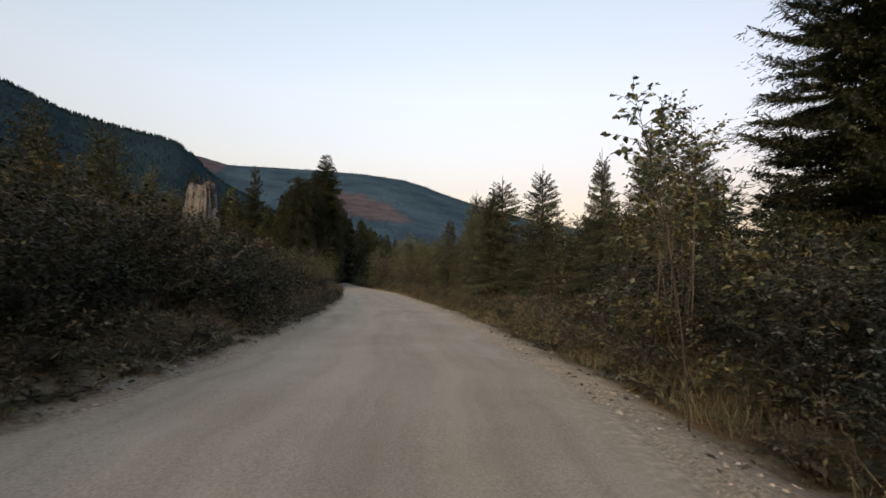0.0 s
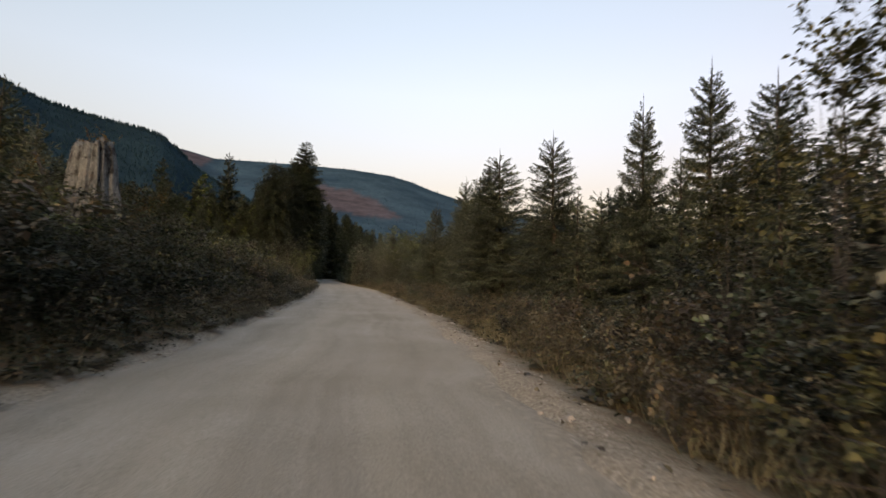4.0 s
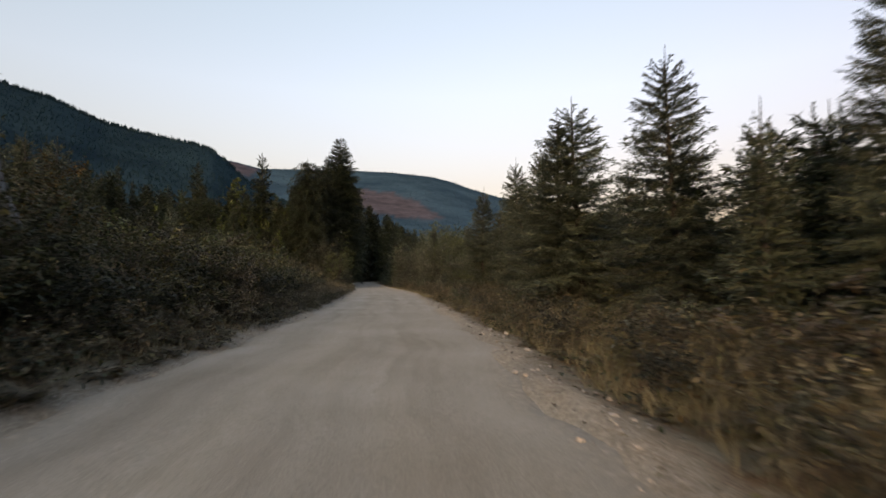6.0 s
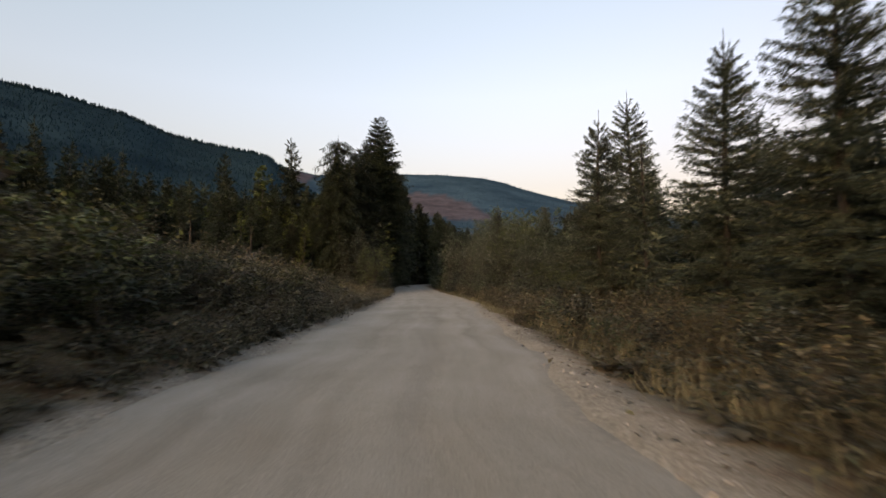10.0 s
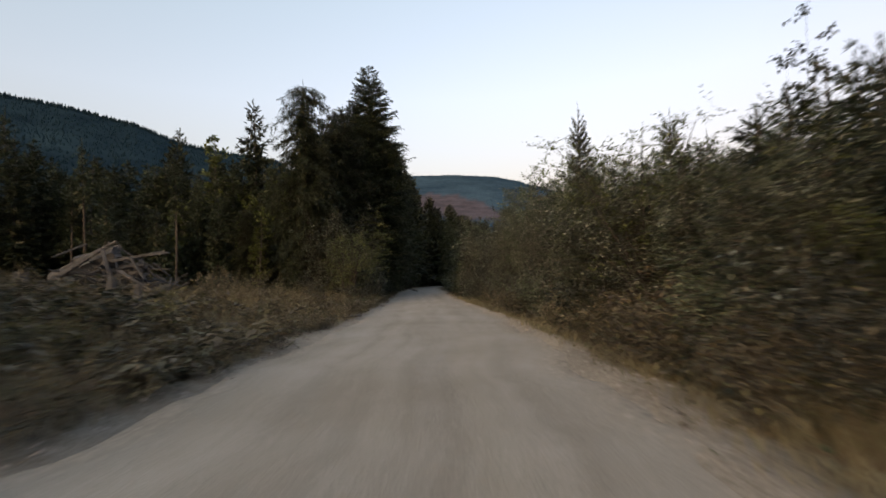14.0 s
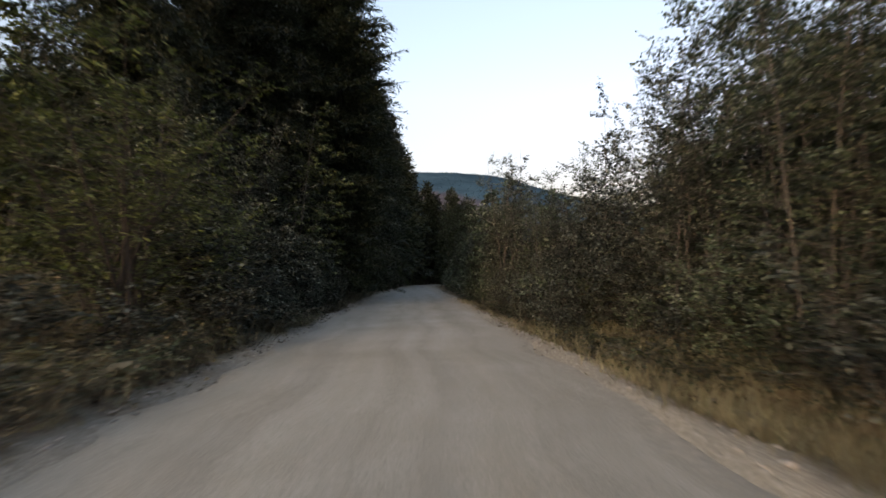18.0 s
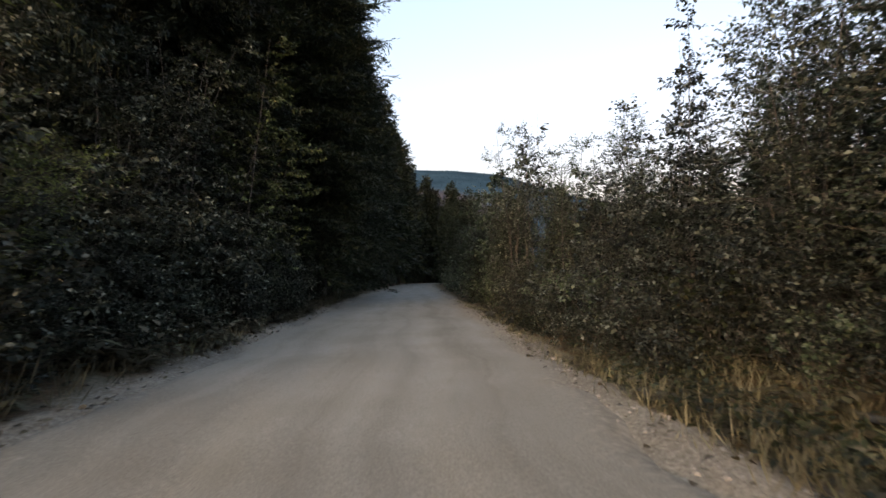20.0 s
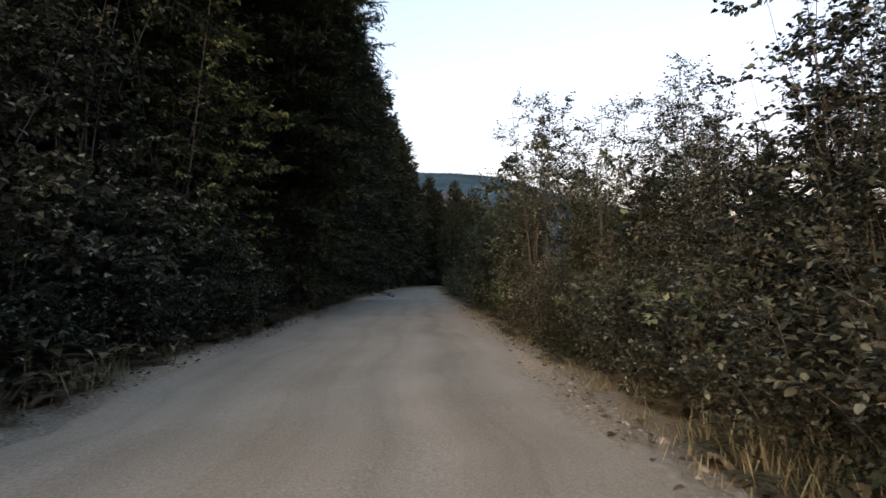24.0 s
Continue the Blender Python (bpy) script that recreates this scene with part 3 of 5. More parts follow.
    q_s = np.tile(np.linspace(0.3, 0.98, per), n)
    b0, b1 = along(q_i, q_s), along(q_i, q_s + 0.05)
    qL = size * r.uniform(0.7, 1.25, len(q_i)) * (0.55 + 0.45 * np.clip((1 - u[q_i]) * 4, 0, 1))
    brush = kites(b0, unit(unit(b1 - b0) + r.normal(0, 0.28, (len(q_i), 3))), unit(r.normal(0, 0.6, (len(q_i), 3)) + [0, 0, 1]), qL, qL * blade)
    # shaded inner twigs close to the stem
    k = int(sprigs * fill)
    c_i = r.choice(n, k, p=share)
    c_i = c_i[u[c_i] < (0.94 if fill > 0.7 else 0.86)]
    k = len(c_i)
    cL = size * fill_size * r.uniform(0.6, 1.2, k) * (0.4 + 0.6 * np.clip((1 - u[c_i]) * 1.6, 0, 1))
    c_b = along(c_i, r.uniform(0.03, fill_out, k)) + r.normal(0, 0.25 * size, (k, 3))
    core = kites(c_b, unit(hx[c_i] * 0.6 + r.normal(0, 0.6, (k, 3)) + [0, 0, -0.1]), unit(r.normal(0, 0.8, (k, 3)) + [0, 0, 0.6]), cL, cL * 0.12)
    k = 34
    lead = bend[-1] + np.stack([0 * np.arange(k), 0 * np.arange(k), -np.linspace(0.0, leader + 0.03, k) * H], -1)
    la = r.uniform(0, 6.28, k)
    tip = kites(lead, unit(np.stack([np.cos(la), np.sin(la), np.full(k, 1.5)], -1)), np.tile([[0.3, 0.2, 1.0]], (k, 1)), size * np.linspace(0.45, 0.9, k), size * np.full(k, 0.05))
    sprays = [near, brush, core, tip]
    if hang:
        # twigs hanging like a ragged fringe below the limbs, in clumps
        h_i = r.choice(n, hang // 14, p=share)
        h_s = r.uniform(0.25, 1.0, len(h_i))
        j = np.repeat(np.arange(len(h_i)), 14)
        drop = size * r.uniform(0.8, 3.6, len(h_i))
        h_b = along(h_i, h_s)[j] + r.normal(0, 0.3 * size, (len(j), 3)) - np.stack([0 * j, 0 * j, drop[j] * r.random(len(j))], -1)
        sprays.append(kites(h_b, unit(r.normal(0, 0.3, (len(j), 3)) + [0, 0, -1]), unit(r.normal(0, 1, (len(j), 3)) + hx[h_i][j]), size * r.uniform(0.6, 1.2, len(j)), size * np.full(len(j), 0.1)))
    part("crown", mesh_np("crown", *join(*sprays), needles), needles, root)
    return root


def broadleaf(name, H, spread, stems, leaf_n, leaf, seed, mat, bark, label, category="tree", low=0.15, shape=1.0, stem_r=0.008, lean=0.3, fine=False, lw=0.3, twig_r=0.005, flat=0.0):
    """A many-stemmed tree or shrub: curved stems, side branches, twigs, leaves set alternately along the twigs. flat: how level its sprays lie."""
    r = np.random.default_rng(seed)
    root = tagged(new(name), label, category)
    ks = np.linspace(0, 1, 7)
    ht = H * r.uniform(0.62, 1.0, stems)
    ht[0] = H
    az = r.uniform(0, 6.283, stems)
    out = spread * r.uniform(0.1, 1.0, stems) * lean * 2.2
    off = r.normal(0, 0.1 + 0.05 * spread, (stems, 2))
    wig = r.normal(0, 0.035, (stems, 7, 2)).cumsum(1) * H * 0.25
    P = np.zeros((stems, 7, 3))
    P[..., 2] = ht[:, None] * ks
    P[..., 0] = off[:, :1] + (np.cos(az) * out)[:, None] * ks ** 1.4 + wig[..., 0] * ks
    P[..., 1] = off[:, 1:] + (np.sin(az) * out)[:, None] * ks ** 1.4 + wig[..., 1] * ks
    P[:, 0, 2] = -0.15
    rad = (stem_r * ht)[:, None] * (1 - ks * 0.9)
    for k in range(stems if stems < 9 else 0):
        part("stem", smooth(mesh_np("stem", *stalk(P[k], rad[k], 5), bark)), bark, root)

    def stem_at(i, s):
        k = np.clip((s * 6).astype(int), 0, 5)
        f = (s * 6 - k)[:, None]
        return P[i, k] * (1 - f) + P[i, k + 1] * f
    nb = max(30, int(leaf_n / 42))
    bi = np.arange(nb) % stems
    s = low + (0.99 - low) * r.random(nb) ** shape
    tips = min(stems, nb // 6)
    s[:tips] = r.uniform(0.88, 0.99, tips)
    b0 = stem_at(bi, s)
    a = r.uniform(0, 6.283, nb)
    bl = spread * r.uniform(0.25, 0.85, nb) * np.sin(np.pi * np.clip(0.18 + s * 0.76, 0, 1)) + 0.12
    bd = unit(np.stack([np.cos(a), np.sin(a), r.uniform(0.05, 0.9, nb) * (1 - 0.75 * flat)], -1))
    b1 = b0 + bd * bl[:, None]
    bm = (b0 + b1) / 2 + np.stack([0 * bl, 0 * bl, 0.1 * bl], -1)
    br = 0.35 * stem_r * H * (1 - s * 0.75)
    limb = [tubes(b0, bm, br, br * 0.6, 3), tubes(bm, b1, br * 0.6, br * 0.25, 3)]
    if stems >= 9:
        limb.append(tubes(P[:, :-1].reshape(-1, 3), P[:, 1:].reshape(-1, 3), rad[:, :-1].ravel(), rad[:, 1:].ravel(), 4))
    per = 8
    nt_ = max(14, int(leaf_n / per))
    ti = np.arange(nt_) % nb
    f = (r.uniform(0.12, 1.0, nt_) ** 0.8)[:, None]
    t0 = b0[ti] * (1 - f) ** 2 + 2 * bm[ti] * f * (1 - f) + b1[ti] * f ** 2
    t_d = unit(bd[ti] * 0.7 + r.normal(0, 0.62, (nt_, 3)) * [1, 1, 1 - 0.75 * flat] + [0, 0, 0.12])
    tl = r.uniform(0.2, 0.55, nt_) * min(1.0, spread)
    limb.append(kites(t0, t_d, unit(r.normal(0, 1, (nt_, 3))), tl, np.full(nt_, twig_r)))
    part("branchwork", mesh_np("branchwork", *join(*limb), bark), bark, root)["kind"] = "stuff"
    li = np.repeat(np.arange(nt_), per)
    k = len(li)
    g = np.tile(np.linspace(0.12, 1.0, per), nt_)
    flip = np.tile(np.where(np.arange(per) % 2, 1.0, -1.0), nt_)
    base = t0[li] + t_d[li] * (tl[li] * g)[:, None] + r.normal(0, 0.012, (k, 3))
    cross = unit(np.cross(t_d[li], [[0.0, 0.0, 1.0]]))
    way = unit(t_d[li] * 0.7 + cross * (flip * 0.75)[:, None] + r.normal(0, 0.4, (k, 3)) + [0, 0, -0.3 - 0.25 * flat])
    L = leaf * r.uniform(0.55, 1.25, k)
    crown = (leaves if fine else kites)(base, way, unit(r.normal(0, 0.45, (k, 3)) + [0, 0, 1]), L, L * lw)
    keep_up = crown[0].copy()
    keep_up[:, 2] = np.maximum(keep_up[:, 2], 0.03)
    part("crown", mesh_np("crown", keep_up, crown[1], mat), mat, root)
    return root


used = set()
LOW = {}


def plant(proto, x, y, scale=1.0, turn=None, squash=1.0, label="", group=""):
    """Sets a copy of a plant on the ground; the first setting is the plant itself."""
    t = rng.uniform(0, 360) if turn is None else turn
    z = float(land(x, y)) - 0.04
    if scale < 0.62 and proto in LOW:
        proto, scale = LOW[proto], scale / 0.42
    if proto.name in used:
        ob = copy_thing(proto, pose(x, y, z, 0, 0, t))
    else:
        used.add(proto.name)
        ob = proto
    ob.matrix_basis = pose(x, y, z, 0, 0, t) @ Matrix.Diagonal((scale * squash, scale * squash, scale, 1))
    if label:
        ob["label"] = label
    if group:
        ob["group"] = group
    return ob


# conifers; built 1 unit per metre and scaled a little
young = [conifer("young_fir", 8.0, 2.3, 0.02, 210, 48000, 0.105, 0.12, s, YOUNG_NEEDLES, "young green fir with spiky leader beside the road", taper=0.9, low_full=0.75, segs=2, fill=0.7, fill_size=1.3, fill_out=0.8, leader=0.1) for s in (1, 2, 3)]
big_fir = conifer("large_fir", 14.0, 3.5, 0.01, 460, 130000, 0.14, 0.15, 16, NEEDLES, "large dense dark green fir by the road", taper=0.62, low_full=0.85, segs=2, fill=1.5, fill_size=1.35, fill_out=0.9)
thin_fir = [conifer("sapling_fir", 6.0, 1.35, 0.02, 95, 7500, 0.15, 0.05, s, YOUNG_NEEDLES, "slender young fir sapling with sparse top", taper=0.95, low_full=0.8, segs=2, fill=0.12, leader=0.12) for s in (4, 5)]
tall = [conifer("tall_fir", 26.0, 6.8, 0.07, 480, 95000, 0.24, 0.28, s, DARK_NEEDLES, "tall dark old fir with dense crown", taper=0.72, blade=0.11, segs=3, fill=0.9, fill_size=1.6, fill_out=0.85, leader=0.02, top_lift=0.5, cap=0.6) for s in (6, 7)]
hemlock = [conifer("drooping_hemlock", 20.0, 3.7, 0.08, 270, 60000, 0.23, 0.75, s, DARK_NEEDLES, "tall hemlock with drooping open limbs", top_gap=0.3, taper=0.22, blade=0.12, hang=26000, fill=0.75, fill_size=1.3, fill_out=0.5, leader=0.02, top_lift=-0.05) for s in (8, 9)]
forest = [conifer("forest_fir", 20.0, 3.6, b, 84, 3600, 0.6, 0.2, s, NEEDLES, "forest fir among dense dark woods", top_gap=g, blade=0.13, segs=1, fill=0.9, fill_size=1.7, fill_out=0.75, leader=0.04) for s, b, g in ((10, 0.06, 0.05), (11, 0.3, 0.3), (12, 0.04, 0.05))]
valley_fir = [conifer("valley_fir", 30.0, 6.6, 0.1, 120, 5200, 1.1, 0.18, s, DARK_NEEDLES, "tall dense dark fir closing the valley road", top_gap=0.05, blade=0.13, segs=1, fill=1.1, fill_size=1.7, fill_out=0.8, leader=0.03, taper=0.7, cap=0.78) for s in (17, 18)]
snag_fir = conifer("bare_stemmed_fir", 19.0, 2.0, 0.6, 60, 1300, 0.5, 0.25, 13, NEEDLES, "fir with long bare stem and small crown", top_gap=0.3, trunk_r=0.2, segs=1)
thicket = [conifer("thicket_fir", 6.0, 1.9, 0.0, 70, 2600, 0.24, 0.15, s, m, "bushy young fir in the thicket behind the road", low_full=0.9, blade=0.12, segs=1, fill=0.6, fill_size=1.7, leader=0.1) for s, m in ((14, YOUNG_NEEDLES), (15, NEEDLES))]

# right side, young firs
RF = [(6.7, 25.4, 0.98, 1, 1.1), (6.7, 19.3, 0.9, 2, 0.85), (8.4, 18.6, 1.03, 0, 0.9), (6.3, 31.0, 1.03, 1, 1.42), (5.5, 31.5, 0.98, 0, 1.0), (6.6, 40.3, 0.93, 2, 1.0),
      (5.9, 47.2, 0.97, 0, 1.0), (6.6, 36.8, 1.0, 2, 0.9), (11.4, 57.0, 1.52, 1, 0.95), (8.4, 67.3, 0.94, 0, 0.8), (9.4, 17.6, 0.94, 1, 1.1), (4.6, 65.2, 0.9, 2, 0.62)]
plant(big_fir, 9.9, 10.4, 1.0, squash=1.12)
for x, y, s in [(9.5, 28.0, 0.6), (10.0, 34.5, 1.1), (9.6, 43.5, 1.05), (9.2, 50.5, 1.1), (8.5, 14.5, 0.9), (7.2, 22.5, 0.8), (8.3, 31, 0.6), (8, 38, 0.9), (10.4, 13.6, 0.85), (12.6, 14.0, 0.9), (8.4, 12.0, 0.6), (11.6, 9.6, 0.7), (13.6, 12.0, 0.9), (7.6, 9.6, 0.5), (12.8, 17.0, 0.95)]:
    plant(thicket[int(y) % 2], x, y, s, squash=1.1, group="thicket behind the road")
for x, y, s, k, w in RF:
    plant(young[k], x, y, s, squash=w, group="young firs along the road")
for x, y, s, k, w in ([(5.1, 20.4, 0.74, 0, 1.1), (6.8, 45.2, 1.05, 1, 1.1), (9.0, 23.0, 0.9, 1, 1.2), (11.5, 21.5, 0.95, 0, 1.2), (5.5, 16.2, 0.8, 1, 1.0), (6.0, 14.0, 0.85, 0, 0.9), (12.5, 27.0, 0.85, 1, 1.2), (12, 38, 0.9, 0, 1.2), (13, 46, 0.9, 1, 1.2), (8.2, 54.5, 0.85, 0, 1.2), (11, 70, 1.2, 1, 1.0), (8.2, 29.0, 0.5, 0, 2.0), (11.5, 33.5, 0.6, 1, 1.8), (11.5, 19.8, 1.05, 0, 1.9), (9.6, 23.2, 0.85, 1, 2.0)] +
        [(10.5, 37.5, 0.95, 0, 1.9), (9.0, 59.5, 0.74, 0, 1.8), (10.6, 62.2, 0.8, 1, 1.8), (8.3, 62.6, 0.7, 0, 1.7), (11.6, 59.0, 0.9, 1, 1.9), (9.4, 55.4, 0.74, 0, 2.0), (7.2, 58.6, 0.62, 1, 2.0), (12.5, 64.5, 0.95, 0, 1.8), (9.8, 66.0, 0.82, 1, 1.7)]):
    plant(thin_fir[k], x, y, s, squash=w, group="fir saplings along the road")

poplar_wood = broadleaf("valley_alder", 15.0, 3.2, 4, 3200, 0.34, 36, WILLOW_LEAF, PALE_BARK, "yellow-green alder in the woods", "tree", 0.1, 0.9)
# left side, tall firs along the road further on
for x, y, s, k, w in [(-8.6, 109.5, 1.07, 0, 1.14), (-8.6, 117, 0.95, 1, 1.0), (-11.4, 106.5, 0.84, 1, 1.2), (-15.0, 105.0, 0.72, 0, 1.2), (-8.2, 125, 0.9, 0, 1.0), (-10.6, 112.0, 0.96, 1, 1.0)]:
    plant(tall[k], x, y, s, squash=w, group="tall firs beside the road")
for x, y, s, k, w in [(-11.9, 94.2, 1.0, 0, 0.98), (-11.2, 101.0, 0.98, 1, 1.3), (-16.5, 100.5, 0.6, 1, 1.0), (-13.5, 108.5, 1.0, 0, 1.0), (-16.0, 113.0, 1.0, 1, 1.0), (-18.5, 97.0, 0.42, 0, 1.0), (-12.6, 103.6, 0.9, 0, 1.0)]:
    plant(hemlock[k], x, y, s, squash=w, group="drooping hemlocks")
# woods behind the left clearing
wood = ([(-22.6, 109.7, 1.22, 0), (-38, 122.4, 1.28, 0), (-19, 106, 0.8, 2), (-26, 112, 0.85, 1), (-30, 106, 0.7, 2), (-33, 113, 0.75, 1), (-17, 113, 0.9, 2), (-14, 118, 0.9, 0), (-43, 112, 0.85, 2), (-47, 104, 0.8, 1), (-52, 112, 0.95, 0), (-58, 104, 0.9, 2), (-36, 103, 0.62, 2), (-25, 101, 0.6, 2), (-21, 96, 0.5, 0), (-28, 95, 0.5, 2), (-55, 92, 0.8, 1), (-63, 96, 0.95, 0), (-68, 84, 0.9, 2)] +
        [(-60, 76, 0.8, 1), (-70, 68, 0.9, 0), (-62, 58, 0.85, 2), (-72, 48, 0.9, 1), (-60, 40, 0.75, 0), (-66, 28, 0.8, 2), (-50, 30, 0.6, 1), (-44, 24, 0.55, 0), (-56, 16, 0.7, 2), (-40, 14, 0.5, 1), (-34, 30, 0.42, 2), (-30, 20, 0.4, 0), (-38, 46, 0.4, 2), (-48, 50, 0.55, 0), (-26, 12, 0.4, 1), (-22, 2, 0.4, 2), (-18, -6, 0.45, 0), (-33, 2, 0.55, 1)])
for x, y, s, k in wood:
    plant(forest[k], x, y, s * rng.uniform(0.95, 1.05), group="woods behind the clearing")
for n in range(54):
    x = -13.5 - (n % 27) * 1.75 + rng.uniform(-0.6, 0.6)
    y = (101.5 if n < 27 else 107.0) + 0.02 * (x + 14) * (x + 14) * 0.3 * (1 if n < 27 else 0.6) + rng.uniform(-1, 1)
    if n % 6 == 2:
        plant(poplar_wood, x, y, rng.uniform(0.68, 0.84), group="alders in the woods")
    else:
        plant(forest[(0, 2, 1)[n % 3]], x, y, rng.uniform(0.56, 0.76) * (0.72 if -27 < x < -15.5 and n < 27 else 1.0), squash=1.5, group="woods behind the clearing")
plant(poplar_wood, -26.8, 108.3, 1.22, group="alders in the woods")
for n in range(30):
    x = -15.0 - n * 1.9 + rng.uniform(-0.7, 0.7)
    plant(forest[(2, 0, 1)[n % 3]], x, 116.0 + rng.uniform(-2, 2) - 0.25 * n, rng.uniform(0.76, 0.95), squash=1.3, group="woods behind the clearing")
for n in range(24):
    x = -32.0 - (n % 12) * 1.9 + rng.uniform(-0.7, 0.7)
    y = 92.0 - (n % 12) * 2.1 + (4.5 if n >= 12 else 0) + rng.uniform(-1, 1)
    plant(forest[(1, 0, 2)[n % 3]], x, y, rng.uniform(0.6, 0.95) * np.interp(x, [-52, -40, -32], [1.0, 0.95, 0.75]), squash=1.3, group="woods behind the clearing")
for x, y, s in [(-40.4, 96, 0.98), (-37, 93, 0.8), (-43, 92, 0.86), (-46, 88, 1.05), (-50, 86, 0.95), (-34, 98, 0.75), (-53, 82, 1.1), (-31, 91, 0.55), (-29, 90, 0.7), (-56, 70, 1.0), (-22.5, 91.5, 0.62)]:
    plant(snag_fir, x, y, s, group="bare-stemmed firs")
for x, y, s, k, w in [(-8.3, 134.7, 1.12, 0, 1.7), (-8.8, 144, 1.1, 2, 1.8), (-9.4, 154, 1.17, 0, 1.7), (-12.5, 165, 1.17, 2, 1.5), (-13.5, 177, 1.1, 0, 1.5), (-14.0, 192, 1.23, 2, 1.5), (-12.0, 210, 1.17, 0, 1.6)]:
    plant(forest[k], x - 1.8, y, s, squash=w * 0.62, group="tall firs beside the road")
# woods ahead, both sides of the road, and right of it
for x, y, s, k in ([(4.5, 230, 1.4, 0), (8, 236, 1.25, 2), (0.5, 250, 1.3, 0), (-6, 262, 1.3, 2), (12, 224, 1.0, 2), (16, 240, 1.15, 0), (-13, 228, 1.2, 2), (-18, 214, 1.2, 0), (-20, 196, 1.15, 2), (-19, 180, 1.1, 0), (-20, 164, 1.05, 2), (-18, 150, 1.0, 0), (-18, 138, 1.0, 2), (-17, 128, 0.9, 0), (7, 196, 1.0, 2), (10, 206, 1.05, 0), (4.5, 180, 0.9, 0), (9, 172, 0.8, 2), (14, 186, 0.8, 2)] +
        [(2.2, 192, 0.9, 2), (1.5, 205, 1.0, 0), (20, 210, 0.85, 0), (-2, 275, 1.3, 0), (-24, 240, 1.2, 2), (6, 268, 1.2, 2), (9, 150, 0.7, 0), (13, 140, 0.62, 2), (12, 160, 0.75, 0), (6, 146, 0.55, 2), (5, 162, 0.7, 0), (16, 128, 0.45, 2), (20, 150, 0.5, 0), (15, 112, 0.42, 2), (19, 98, 0.45, 0), (22, 84, 0.42, 2), (18, 76, 0.42, 0)]):
    plant(forest[k], x, y, s * rng.uniform(0.95, 1.05), squash=1.1, group="woods ahead along the valley")

for x, y, s, k in [(2.4, 214, 0.88, 0), (-5.5, 252, 1.2, 1), (-9.0, 241, 1.2, 0), (-12.2, 226, 1.08, 1), (-13.0, 208, 1.02, 0), (-9.2, 200, 1.14, 1), (-8.9, 182, 1.1, 0), (-8.8, 165, 1.1, 1), (-9.0, 149, 0.98, 0), (-9.4, 137, 0.9, 1), (5.6, 222, 0.8, 1), (8.6, 232, 0.78, 0), (-1.0, 262, 1.1, 0), (4.4, 262, 1.0, 1), (10, 250, 0.85, 1)]:
    plant(valley_fir[k], x - (1.0 if x < -8 and y < 205 else 0), y, s, group="tall firs closing the valley")
for x, y, s in [(-10.5, 230, 1.5), (-9.3, 238, 1.6), (-7.8, 246, 1.6), (-6.3, 256, 1.7), (-4.8, 264, 1.8), (-3.2, 272, 1.8), (-1.6, 279, 1.9), (0.4, 284, 1.9), (3.0, 290, 2.0), (6.0, 296, 2.0)]:
    plant(thicket[1], x, y, s, squash=1.4, group="undergrowth of the woods")
# broadleaf trees
alder = [broadleaf("alder", 7.5, 1.9, 7, 11000, 0.09, s, m, PALE_BARK, "leafy roadside alder with many grey stems", "tree", 0.03, 1.0, stem_r=0.005, lw=0.34, flat=0.4) for s, m in ((21, ALDER_LEAF), (22, SILVER_LEAF), (23, ALDER_LEAF), (57, WILLOW_LEAF))]
far_alder = [broadleaf("alder", 7.5, 1.9, 5, 1500, 0.24, s, m, PALE_BARK, "leafy alder at the road's edge further on", "tree", 0.03, 1.0, stem_r=0.005, lw=0.34) for s, m in ((21, ALDER_LEAF), (22, PALE_LEAF))]
sparse = [broadleaf("sparse_alder", 8.0, 1.2, 4, 1500, 0.1, s, PALE_LEAF, PALE_BARK, "slim alder with thin open crown", "tree", 0.3, 0.85, lean=0.3, stem_r=0.0028, fine=True, lw=0.34, flat=0.5) for s in (24, 25)]
shrub = [broadleaf("roadside_shrub", 2.6, 1.3, 9, 3000, 0.09, s, m, PALE_BARK, "dense leafy shrub at the road's edge", "shrub", 0.02, 1.15, lean=0.5, stem_r=0.005, lw=0.34) for s, m in ((26, PALE_LEAF), (27, ALDER_LEAF), (28, BRAMBLE_LEAF))]
far_shrub = [broadleaf("roadside_shrub", 2.6, 1.3, 9, 800, 0.19, s, m, PALE_BARK, "dense leafy shrub along the far road", "shrub", 0.02, 1.15, lean=0.5, stem_r=0.005, lw=0.34) for s, m in ((26, PALE_LEAF), (27, ALDER_LEAF))]
big_leaf = [broadleaf("broad_leaved_shrub", 3.2, 1.4, 8, 3600 if s < 59 else 3000, 0.105 if s < 59 else 0.135, s, m, PALE_BARK, lb, "shrub", 0.05, 1.1, lean=0.5, stem_r=0.004, fine=True, lw=0.3, flat=0.85) for s, m, lb in ((38, PALE_LEAF, "shrub with pale grey-green leaves"), (39, PALE_LEAF, "shrub with pale grey-green leaves"), (59, SHADE_LEAF, "shrub under the firs, grey-green leaves darkened to imitate shade"))]
bramble = [broadleaf("bramble_bush", 1.9, 1.5, 12, 3000, 0.08, s, m, BARK, lb, "shrub", 0.02, 1.25, lean=0.6, lw=0.33) for s, m, lb in ((29, BRAMBLE_LEAF, "tangled bramble bush with dull green leaves"), (30, OLIVE_LEAF, "tangled bush with olive and yellowing leaves"), (31, ALDER_LEAF, "tangled bush with grey-green leaves"), (54, DEEP_LEAF, "drooping bush with deep green leaves"))]
